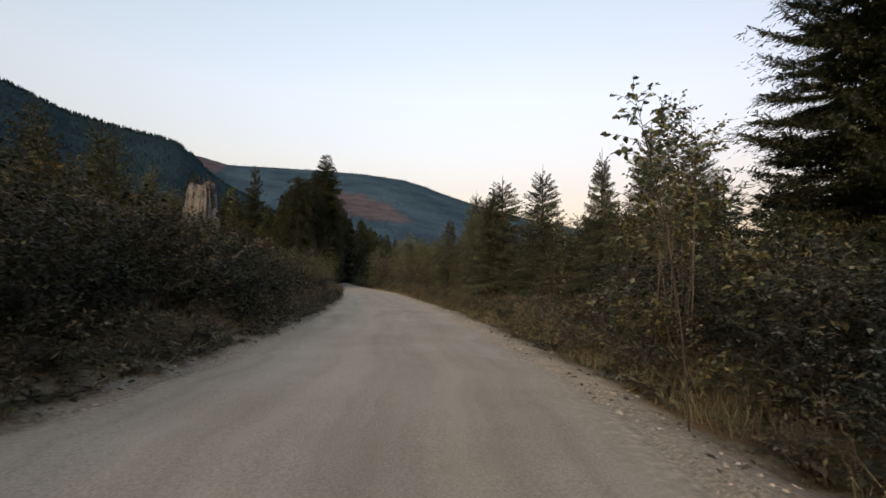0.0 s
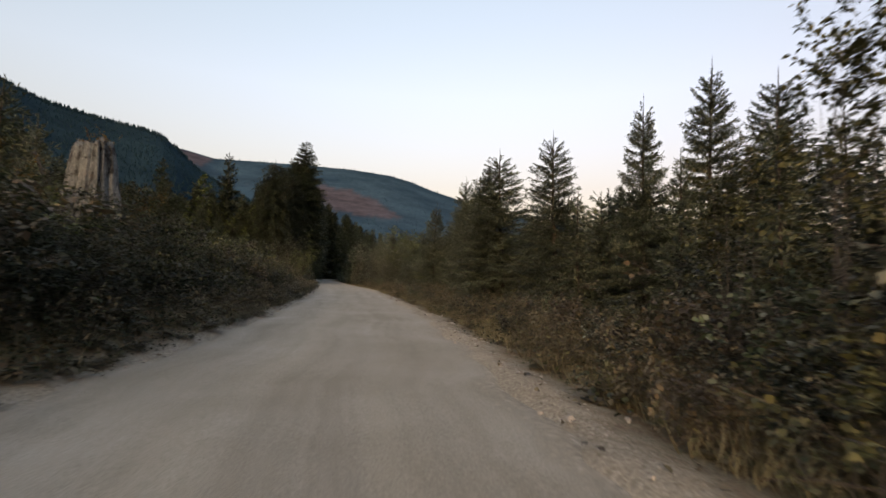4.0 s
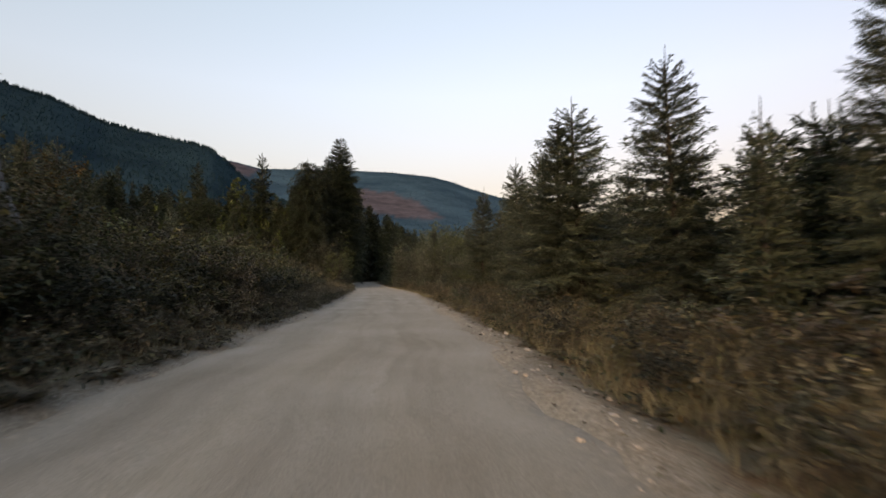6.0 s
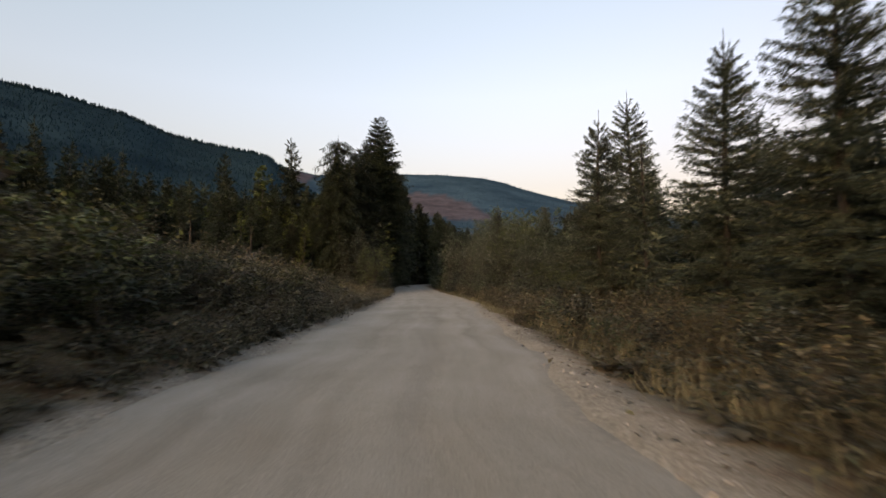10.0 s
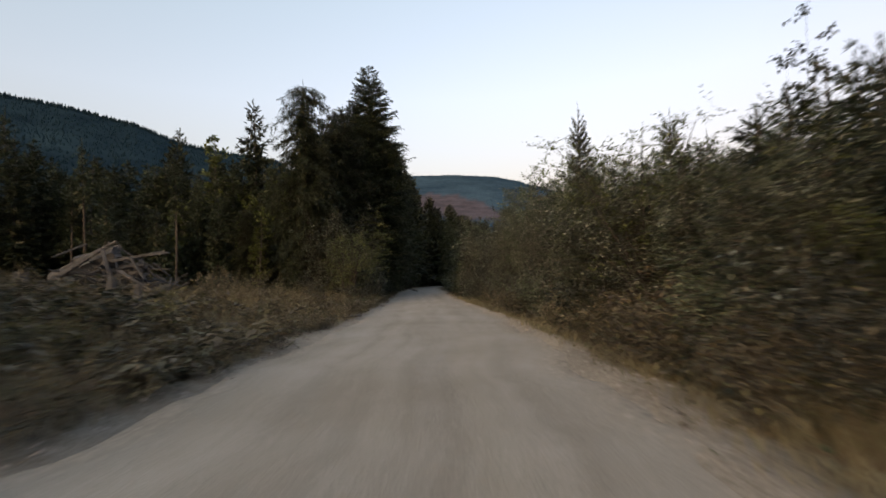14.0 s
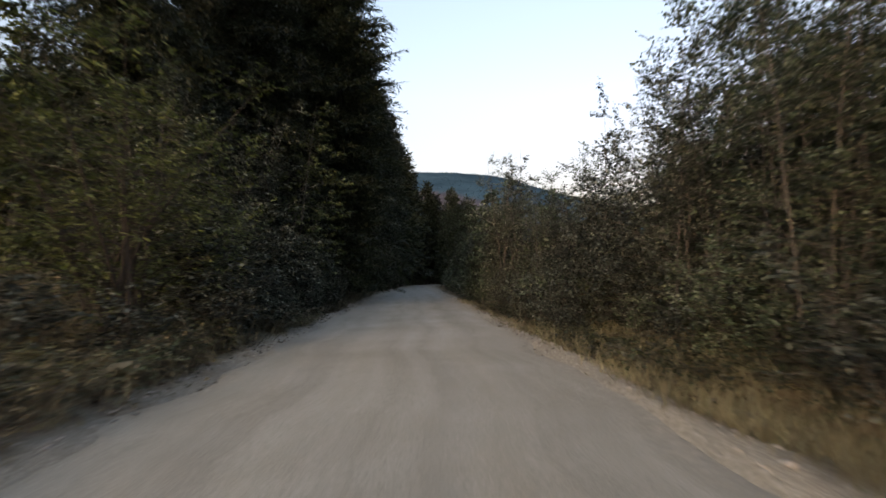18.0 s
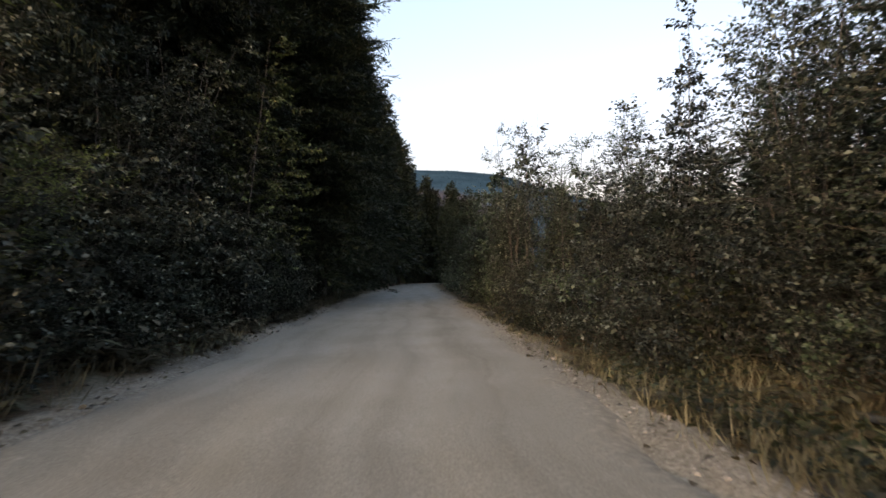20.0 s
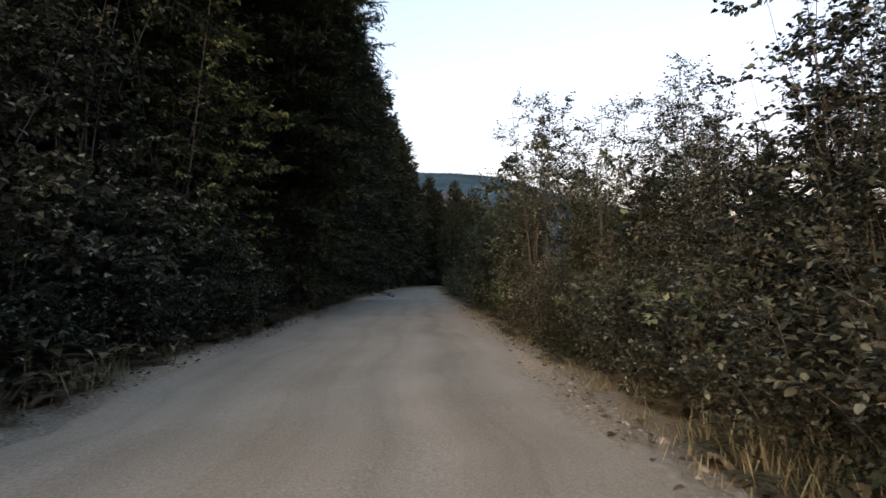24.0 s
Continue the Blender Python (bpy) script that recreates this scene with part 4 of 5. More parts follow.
hazel = [broadleaf("hazel_bush", 3.4, 1.7, 10, 3600, 0.1, s, m, PALE_BARK, lb, "shrub", 0.05, 1.1, lean=0.5, stem_r=0.005, lw=0.36) for s, m, lb in ((51, OLIVE_LEAF, "leafy hazel bush with olive leaves turning yellow"), (52, PALE_LEAF, "leafy bush with pale leaf undersides"), (53, RUSTY_LEAF, "bush with rusty brown withering leaves"), (56, DEEP_LEAF, "leafy bush with deep green leaves"), (58, GREEN_LEAF, "bush with fresh green and yellowing leaves"))]
stem_alder = broadleaf("stemmy_alder", 4.9, 0.9, 8, 1700, 0.085, 55, OLIVE_LEAF, PALE_BARK, "clump of thin bare alder stems leafy at the top", "tree", 0.5, 1.0, lean=0.35, stem_r=0.0034, fine=True, lw=0.34)
willow = broadleaf("willow_bush", 4.6, 2.0, 14, 9000, 0.1, 32, WILLOW_LEAF, BARK, "yellow-green willow bush at the road's edge", "shrub", 0.05, 1.0, lean=0.5, lw=0.16)
grey_willow = broadleaf("willow_bush", 4.6, 2.0, 14, 9000, 0.1, 63, SILVER_LEAF, BARK, "grey-green willow bush at the road's edge", "shrub", 0.05, 1.0, lean=0.5, lw=0.2)
for b_, h_, w_, n_, l_, fine_, c_ in [(o, 2.6, 1.3, 3000, 0.09, False, 0.05) for o in shrub] + [(o, 3.2, 1.4, 4200, 0.082, True, 0.05) for o in big_leaf] + [(o, 1.9, 1.5, 3000, 0.08, False, 0.02) for o in bramble] + [(o, 3.4, 1.7, 3600, 0.1, False, 0.05) for o in hazel]:
    LOW[b_] = broadleaf("low_" + b_.name.split(".")[0], h_ * 0.42, w_ * 0.42, 9, int(n_ * 0.3), l_ * 0.9, 60 + len(LOW), [c.data.materials[0] for c in b_.children if c.name.startswith("crown")][0], PALE_BARK, "low " + b_["label"], "shrub", c_, 1.15, lean=0.55, stem_r=0.008, fine=fine_, lw=0.34)
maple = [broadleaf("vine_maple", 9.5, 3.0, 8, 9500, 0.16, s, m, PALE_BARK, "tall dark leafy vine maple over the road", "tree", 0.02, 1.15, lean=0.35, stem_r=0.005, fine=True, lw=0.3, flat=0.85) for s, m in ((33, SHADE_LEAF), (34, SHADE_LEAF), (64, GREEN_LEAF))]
autumn = broadleaf("autumn_shrub", 2.8, 1.1, 7, 1800, 0.09, 35, AUTUMN_LEAF, BARK, "shrub with yellow and orange autumn leaves", "shrub", 0.2, 1.0, lean=0.5)
thick_alder = broadleaf("thicket_alder", 5.0, 2.0, 9, 900, 0.26, 37, ALDER_LEAF, PALE_BARK, "leafy young alder in the thicket", "tree", 0.04, 1.0, lean=0.5, stem_r=0.004)

dead_brush = broadleaf("dead_brush", 1.4, 1.2, 14, 560, 0.15, 43, BRACKEN, BARK, "rusty brown clump of dying brush", "shrub", 0.02, 1.0, lean=0.6, lw=0.16)


def bent_sapling():
    """One thin leaning stem with a few long side shoots and separate leaves."""
    r = np.random.default_rng(40)
    root = tagged(new("leafy_sapling"), "thin leafy alder sapling leaning over the verge", "sapling")
    k = np.linspace(0, 1, 12)
    path = np.stack([-0.05 - 0.42 * k ** 1.6, 0.02 + 0.45 * k ** 2, 4.15 * k - 0.1], -1)
    part("stem", smooth(mesh_np("stem", *stalk(path, 0.013 * (1 - 0.86 * k) + 0.001, 6), BARK)), BARK, root)
    limbs, blades = [], []
    for n in range(34):
        s = 0.46 + 0.53 * n / 33
        b = np.array([np.interp(s, k, path[:, c]) for c in range(3)])
        a = n * 2.4 + r.normal(0, 0.3)
        ln_ = (1.02 - s) * 1.35 + 0.18
        q = np.linspace(0, 1, 6)
        sh = b + np.stack([math.cos(a) * ln_ * q, math.sin(a) * ln_ * q, ln_ * (0.85 * q - 0.4 * q ** 2)], -1)
        limbs.append(stalk(sh, 0.005 * (1 - 0.75 * q), 4))
        m = 8 if ln_ > 0.35 else 5
        f = np.linspace(0.25, 1.0, m)
        pb = np.stack([np.interp(f, q, sh[:, c]) for c in range(3)], -1)
        wy = unit(np.stack([math.cos(a) + r.normal(0, 0.7, m), math.sin(a) + r.normal(0, 0.7, m), r.uniform(-0.7, 0.1, m)], -1))
        L = r.uniform(0.07, 0.125, m)
        blades.append(leaves(pb, wy, unit(r.normal(0, 0.4, (m, 3)) + [0, 0, 1]), L, L * 0.34))
    part("branchwork", mesh_np("branchwork", *join(*limbs), BARK), BARK, root)["kind"] = "stuff"
    part("crown", mesh_np("crown", *join(*blades), ALDER_LEAF), ALDER_LEAF, root)
    return root


leafy_sapling = bent_sapling()
plant(leafy_sapling, 0.02, 5.02, 1.0, 0)

# right: alders from y 50 on
for x, y, s, k in ([(6.4, 55.0, 0.55, 0), (7.8, 57.5, 0.7, 1), (5.6, 60.5, 0.7, 2), (7.4, 62.5, 0.8, 0), (6.3, 58.4, 0.66, 0), (8.9, 60.2, 0.78, 2), (6.8, 61.0, 0.76, 2), (5.0, 57.6, 0.56, 0), (7.7, 65.0, 0.85, 2), (6.1, 63.6, 0.8, 0), (7.0, 66.5, 0.8, 1), (5.5, 86.6, 1.05, 0), (6.2, 90.0, 1.15, 2), (4.7, 88.2, 0.9, 1), (5.3, 81.0, 0.95, 2), (6.4, 76.4, 1.0, 0), (5.9, 96.0, 0.95, 0), (4.6, 97.8, 0.75, 2), (4.4, 100.6, 0.8, 0)] +
        [(5.6, 68.5, 0.9, 2), (6.9, 71.5, 0.95, 0), (5.6, 74.7, 0.95, 1), (7.8, 77.5, 1.1, 2), (5.2, 79.0, 0.98, 0), (6.9, 82.5, 1.12, 1), (4.9, 84.6, 0.92, 2), (7.2, 88.5, 1.28, 0), (5.0, 91.2, 0.95, 1), (7.6, 94.5, 1.1, 2), (9.5, 91.5, 1.15, 0), (5.6, 99.0, 0.75, 1), (4.3, 103.0, 0.9, 2), (7.2, 103.5, 1.1, 0), (3.2, 107.5, 1.18, 1), (6.2, 111, 0.95, 2), (3.0, 112, 1.12, 0), (2.7, 117, 1.1, 2), (2.5, 123, 1.0, 0)] +
        [(5.6, 120, 0.85, 1), (3.4, 127, 0.7, 2), (5.2, 134, 0.8, 0), (3.2, 143, 0.8, 1), (2.8, 153, 0.8, 2), (2.8, 164, 0.8, 0), (3, 176, 0.9, 1), (9.8, 73, 1.0, 1), (10.2, 82, 1.05, 2), (9.6, 99, 1.1, 0), (9.8, 108, 1.0, 1), (9, 61, 0.6, 2), (10.5, 56, 0.55, 0)]):
    plant(far_alder[k % 2] if y > 109 else sparse[k % 2] if 93 < y < 101.5 and x < 7 else alder[k], x, y, s * float(np.interp(y, [53, 54, 69, 72, 84, 87], [1.0, 0.86, 0.76, 0.86, 0.9, 1.0])), group="alders along the road")
for n in range(16):
    y = 66.0 + n * 1.7
    plant(alder[3 if n % 3 or y < 72 else 0], float(edges(y)[1]) + 6.6 + (n % 3) * 0.8, y, (1.02, 1.18, 1.1)[n % 3] * np.interp(y, [66, 70, 74, 84, 94], [0.6, 0.68, 0.92, 1.02, 0.9]), squash=1.2, group="alders along the road")
for x, y, s, k in [(6.9, 59.6, 0.8, 1), (6.6, 55.2, 0.62, 1), (7.2, 53.4, 0.7, 1), (7.0, 63.0, 0.85, 1), (8.8, 58.5, 0.98, 0), (9.6, 60.5, 1.05, 1), (8.2, 60.8, 0.95, 1), (10.4, 62.5, 1.1, 0), (9.2, 63.5, 1.0, 1), (11.5, 61.0, 1.1, 1), (7.6, 56.4, 0.8, 0), (10.0, 57.0, 0.95, 1)]:
    plant(thicket[k], x, y, s, squash=1.25, group="thicket behind the road")
for x, y, s, k in [(11.9, 65.5, 1.28, 0), (4.7, 93.8, 0.98, 1), (4.3, 107.0, 1.18, 0), (6.2, 96.6, 1.0, 1), (5.3, 113, 1.1, 0), (4.0, 11.2, 0.66, 1), (3.55, 95.3, 0.55, 1)]:
    plant(sparse[k], x, y, s, group="slim alders")
for x, y, s in [(1.95, 8.2, 1.0), (3.0, 9.8, 0.95), (3.9, 12.6, 0.8)]:
    plant(stem_alder, x, y, s, group="stemmy alders")
# right: shrubs on the verge
for x, y, s, k in ([(1.6, 2.8, 0.5, 0), (3.2, 5.2, 0.7, 1), (4.6, 7.6, 0.8, 0), (2.8, 11.0, 0.55, 1), (4.2, 13.2, 0.7, 0), (3.4, 15.5, 0.5, 2), (4.8, 17.5, 0.65, 0), (5.2, 22.5, 0.5, 1), (4.4, 28.0, 0.4, 2), (3.4, 33.3, 0.4, 0), (3.3, 38.5, 0.45, 1), (3.6, 42.4, 0.72, 0), (3.9, 46.0, 0.55, 1), (4.4, 51, 0.6, 2), (4.2, 54, 0.6, 0), (4.4, 57.5, 0.6, 1), (4.5, 63, 0.65, 2), (4.2, 67.5, 0.7, 0), (4.0, 71.5, 0.75, 1)] +
        [(3.9, 75.4, 0.85, 0), (3.8, 78.6, 0.8, 2), (3.6, 82.0, 0.85, 0), (4.1, 86.0, 0.75, 1), (4.0, 89.6, 0.7, 0), (2.7, 98.0, 0.72, 1), (2.5, 101.0, 0.6, 2), (2.3, 104.5, 0.7, 0), (2.1, 108.5, 0.75, 1), (2.2, 113, 0.8, 2), (1.8, 118, 0.85, 0), (1.6, 124, 0.85, 1), (1.5, 131, 0.9, 2), (1.0, 139, 0.95, 0), (0.9, 148, 1.0, 1), (0.6, 158, 1.0, 2), (0.4, 170, 1.1, 0)]):
    plant(far_shrub[1] if y > 108 else shrub[k], x, y, s * (0.66 if 12 < y < 50 else 1.05), group="shrubs on the verge")
for x, y, s, k in ([(3.0, 92.0, 0.6, 0), (2.9, 94.2, 0.62, 1), (3.6, 95.0, 0.8, 0), (3.2, 96.6, 0.75, 1), (4.4, 93.2, 0.95, 0), (4.8, 95.6, 1.05, 1), (3.9, 98.4, 0.9, 0), (4.0, 90.6, 0.85, 1), (2.9, 4.6, 0.5, 0), (4.0, 6.4, 0.62, 1), (3.6, 8.6, 0.5, 0), (5.2, 8.2, 0.7, 1), (2.2, 6.6, 0.36, 1), (1.4, 4.0, 0.3, 0), (1.9, 5.2, 0.32, 1), (2.5, 3.4, 0.4, 0), (1.0, 7.6, 0.26, 1), (2.4, 90.6, 0.4, 0), (2.2, 92.8, 0.36, 1)] +
        [(2.0, 94.8, 0.34, 0), (2.1, 96.6, 0.36, 1), (-6.4, 92.4, 0.7, 0), (-6.8, 94.6, 0.95, 1), (-6.6, 97.0, 0.85, 0), (-7.2, 99.2, 1.0, 1), (-6.9, 101.8, 0.85, 0), (-7.5, 104.2, 1.0, 1), (-7.6, 96.0, 1.3, 0), (-8.2, 92.0, 1.1, 1), (-7.4, 89.8, 0.8, 0)]):
    plant(big_leaf[2 if x < 0 else k], x, y, s, group="broad-leaved shrubs")
for n in range(34):
    y = 50.5 + n * 1.55
    rx_ = float(edges(y)[1])
    back = float(np.interp(y, [64, 72, 79, 82, 90, 92], [1.0, 0.0, 0.0, 0.8, 0.8, 0.0]))
    plant(shrub[n % 3], rx_ + 2.0 + back * 1.2 + rng.uniform(-0.3, 0.5), y, rng.uniform(0.5, 0.8) * (1 - 0.4 * back), group="shrubs on the verge")
    if y > 85 and n % 2:
        continue
    plant(alder[(n * 2) % 3] if y < 91 else sparse[n // 2 % 2], rx_ + 3.9 + back * 1.6 + rng.uniform(-0.5, 0.9), y + rng.uniform(-0.4, 0.4), rng.uniform(0.85, 1.1) * np.interp(y, [50, 62, 67, 72, 84, 91, 97, 102], [0.42, 0.52, 0.62, 0.74, 0.84, 0.7, 0.6, 0.8]), group="alders along the road")
for x, y, s in [(5.6, 48.6, 0.4), (6.3, 50.9, 0.5), (5.2, 52.8, 0.4), (5.9, 55.6, 0.5), (7.4, 61.6, 0.95), (7.6, 64.4, 0.95)]:
    plant(willow, x, y, s, squash=1.3, group="willow bushes")
for x, y, s in [(5.2, 61.6, 0.95), (5.9, 58.2, 0.82), (5.4, 64.4, 0.95), (5.9, 66.8, 0.95)]:
    plant(grey_willow, x, y, s, squash=1.25, group="willow bushes")
plant(willow, -7.0, 86.6, 1.08, squash=1.3, group="willow bushes")
plant(willow, -6.9, 89.5, 0.75, group="willow bushes")
for x, y, s, k in [(-5.9, 85.0, 0.42, 0), (-6.4, 83.6, 0.4, 1), (-5.5, 87.2, 0.4, 1), (-5.7, 88.2, 0.5, 0)]:
    plant(big_leaf[k], x, y, s, squash=1.2, group="broad-leaved shrubs")
for n in range(13):
    y = 74.5 + n * 1.2
    plant(bramble[n % 3], float(edges(y)[0]) - rng.uniform(0.9, 1.5), y, rng.uniform(0.25, 0.36), squash=1.2, group="brambles on the bank")

# right: undergrowth between the road and the firs
for n in range(54):
    y = 1.0 + n * 0.5 if n < 24 else 13.0 + (n - 24) * 1.3
    rx_ = float(edges(y)[1])
    d = (1.7, 3.2, 4.8)[n % 3] + rng.uniform(-0.3, 0.5)
    tall_ = (0.36, 0.55, 0.62)[n % 3] if n < 24 else (0.2, 0.28, 0.36)[n % 3]
    plant((hazel[0], dead_brush, dead_brush if n < 24 else shrub[0], dead_brush, bramble[1])[n % 5], rx_ + d, y, tall_ * (1.5 if n < 24 and n % 5 in (1, 2, 3) else 1.0) * rng.uniform(0.85, 1.15), squash=1.15, group="undergrowth on the verge")
for n in range(74):
    y = 8.0 + n * 0.62
    rx_ = float(edges(y)[1])
    if n % 3:
        plant(dead_brush, rx_ + 2.1 + rng.uniform(-0.5, 1.8), y, rng.uniform(0.4, 0.72), squash=1.2, group="dying brush on the verge")
    else:
        plant((big_leaf[0], shrub[0], hazel[1])[n % 9 // 3], rx_ + 2.3 + rng.uniform(-0.4, 1.2), y, (0.27, 0.32, 0.22)[n % 9 // 3] * rng.uniform(0.8, 1.25), squash=1.2, group="undergrowth on the verge")
for x, y, s, k in [(1.9, 5.6, 0.62, 1), (3.1, 7.4, 0.7, 0), (2.4, 9.0, 0.55, 1), (4.0, 9.4, 0.75, 1), (5.4, 11.6, 0.8, 0), (3.2, 12.8, 0.5, 2), (4.9, 14.4, 0.7, 1), (2.6, 14.2, 0.36, 2), (3.3, 17.6, 0.4, 2), (2.2, 3.6, 0.5, 1), (3.4, 4.4, 0.62, 1), (4.6, 5.6, 0.7, 0), (1.3, 10.4, 0.3, 2), (5.0, 53.0, 0.5, 3), (4.6, 56.0, 0.52, 1), (4.4, 60.0, 0.5, 2), (4.4, 65.0, 0.55, 1)]:
    plant(hazel[k], x, y, s, squash=1.1, group="hazel bushes")
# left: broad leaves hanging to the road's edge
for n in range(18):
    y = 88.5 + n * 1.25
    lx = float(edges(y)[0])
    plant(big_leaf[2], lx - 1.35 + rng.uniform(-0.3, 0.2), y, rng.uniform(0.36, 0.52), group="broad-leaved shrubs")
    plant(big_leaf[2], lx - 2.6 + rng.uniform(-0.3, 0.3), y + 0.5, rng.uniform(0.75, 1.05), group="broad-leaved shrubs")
# left: bank of brambles and shrubs
for n in range(88):
    y = -4 + n * 0.74 + rng.uniform(-0.4, 0.4)
    lx = float(edges(y)[0])
    d = (1.7 if n % 3 == 0 else 3.0 if n % 3 == 1 else 5.0) + rng.uniform(-0.4, 0.6) + (0.6 if y > 40 else 0)
    s = rng.uniform(0.5, 1.3) * np.interp(y, [-2, 8, 14, 30, 38, 50, 62], [1.1, 0.92, 0.82, 0.82, 0.78, 0.58, 0.45])
    plant(bramble[(0, 3, 3)[n % 3] if y < 24 else (0, 1, 3, 1)[n % 4]], lx - d, y, s, squash=1.1, group="brambles on the bank")
for n in range(46):
    y = -4 + n * 0.95
    plant(bramble[n % 2 if y > 24 else (0, 3)[n % 2]], float(edges(y)[0]) - rng.uniform(1.7, 2.5), y, rng.uniform(0.34, 0.5), squash=1.25, group="brambles on the bank")
for n in range(44):
    y = -3 + n * 1.25
    plant(dead_brush, float(edges(y)[0]) - rng.uniform(0.7, 1.5), y, rng.uniform(0.34, 0.6), squash=1.3, group="dying brush on the bank")
for n in range(26):
    y = -1 + n * 1.9
    d = (2.6, 4.6, 6.6, 3.4)[n % 4] + rng.uniform(-0.5, 0.5)
    plant(hazel[(0, 2, 1, 0, 2)[n % 5] if y > 24 else (3, 3, 2)[n % 3]], float(edges(y)[0]) - d, y, rng.uniform(0.42, 0.68) * np.interp(y, [0, 30, 48], [1.0, 0.85, 0.55]), squash=1.15, group="hazel bushes")
for n in range(15):
    y = 1.5 + n * 1.6
    plant(thicket[1], float(edges(y)[0]) - (3.0, 4.4, 5.8)[n % 3] + rng.uniform(-0.4, 0.4), y, rng.uniform(0.26, 0.42), squash=1.5, group="scrub on the hillside")
for x, y, s, k in [(-13.5, 27.5, 0.75, 0), (-16.5, 31.0, 1.1, 1), (-19.0, 35.0, 1.3, 0), (-17.5, 26.0, 0.95, 1), (-22.0, 33.0, 1.4, 1), (-14.8, 36.0, 0.8, 0), (-12.6, 33.0, 0.55, 1), (-20.5, 40.0, 1.2, 0), (-24.0, 44.0, 1.3, 1), (-11.5, 39.5, 0.5, 0), (-26.0, 52.0, 1.5, 0), (-18.5, 46.0, 0.8, 1)]:
    plant(thicket[k], x, y, s, group="scrub on the hillside")
for x, y, s, k in [(-6.3, 36.6, 0.5, 4), (-7.2, 39.2, 0.58, 4), (-8.6, 37.4, 0.6, 4), (-6.4, 42.0, 0.4, 2), (-9.4, 42.6, 0.5, 4), (-7.6, 32.6, 0.5, 4), (-6.0, 29.4, 0.42, 2), (-8.2, 27.6, 0.5, 4), (-7.4, 46.2, 0.45, 2), (-5.9, 48.6, 0.35, 4), (-9.0, 19.4, 0.5, 4), (-7.4, 13.2, 0.45, 2)]:
    plant(hazel[k], x, y, s, squash=1.15, group="hazel bushes")
for n in range(18):
    plant(dead_brush, -7.0 - (n % 6) * 0.9 + rng.uniform(-0.4, 0.4), 42.0 + n * 0.85, rng.uniform(0.75, 1.1), squash=1.2, group="dying brush in the clearing")
for x, y, s in [(-14.5, 15.5, 1.0), (-12.5, 20, 0.8), (-9.6, 26.2, 0.9), (-9.4, 23.0, 0.5), (-10.9, 22.4, 0.78), (-12.0, 22.6, 0.85), (-15.5, 24.5, 1.1), (-13.5, 12.0, 0.8), (-11.6, 44, 0.5), (-14.0, 38, 0.7), (-12, 60, 0.45)]:
    plant(autumn, x, y, s, group="autumn shrubs")
for x, y, s, k in [(-8.2, 40.0, 0.55, 1), (-7.0, 44.5, 0.45, 2), (-9.5, 33.5, 0.6, 0), (-12, 31, 0.7, 1), (-14, 27, 0.7, 2), (-15, 20, 0.8, 0), (-17, 14, 0.9, 1), (-8.6, 82.8, 0.7, 0),
                   (-7.0, 91.8, 0.7, 0), (-7.6, 94.2, 0.8, 1), (-6.3, 97.0, 0.55, 0), (-6.9, 100.5, 0.7, 1), (-6.8, 104.5, 0.6, 0), (-7.8, 108, 0.7, 1), (-8.2, 113, 0.8, 0), (-8.6, 120, 0.85, 1), (-8.9, 128, 0.9, 0), (-9.3, 137, 0.9, 2), (-9.6, 147, 1.0, 1), (-10.2, 158, 1.0, 0), (-10.8, 170, 1.1, 1)]:
    plant(far_shrub[k % 2] if y > 108 else shrub[k], x, y, s, group="shrubs on the left bank")
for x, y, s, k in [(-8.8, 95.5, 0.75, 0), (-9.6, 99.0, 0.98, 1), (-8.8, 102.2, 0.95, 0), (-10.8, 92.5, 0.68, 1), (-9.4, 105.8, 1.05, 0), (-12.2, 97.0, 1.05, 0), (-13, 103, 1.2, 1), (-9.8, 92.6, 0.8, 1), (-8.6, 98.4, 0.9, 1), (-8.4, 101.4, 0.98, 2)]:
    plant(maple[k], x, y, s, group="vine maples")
for x, y, s in [(-29, 117, 1.0), (-34, 108, 0.8), (-24, 104.5, 0.78), (-20, 101.5, 0.7), (-40, 105, 0.85), (-17.5, 96.5, 0.55), (-26.5, 98, 0.6), (-46, 98, 0.7)]:
    plant(poplar_wood, x, y, s, group="alders in the woods")

for n in range(95):
    y = rng.uniform(40, 92)
    plant(dead_brush, float(edges(y)[0]) - rng.uniform(1.4, 13.0), y, rng.uniform(0.55, 1.1) * (0.6 if 56 < y < 76 else 1), group="dying brush in the clearing")
for n in range(70):
    y = rng.uniform(46, 80)
    plant(dead_brush, float(edges(y)[1]) + rng.uniform(1.0, 3.4), y, rng.uniform(0.4, 0.8), squash=1.15, group="dying brush on the verge")
plant(willow, 5.6, 62.8, 1.16, squash=1.2, group="willow bushes")
plant(willow, 6.8, 66.6, 0.95, squash=1.2, group="willow bushes")
for n in range(60):
    y = 38.0 + n * 0.8
    plant(dead_brush, float(edges(y)[0]) - rng.uniform(0.55, 1.2), y, rng.uniform(0.28, 0.5), squash=1.3, group="dying brush in the clearing")
for n in range(22):
    y = rng.uniform(10, 56)
    plant(dead_brush, float(edges(y)[1]) + rng.uniform(2.0, 4.0), y, rng.uniform(0.4, 0.7), group="dying brush on the verge")
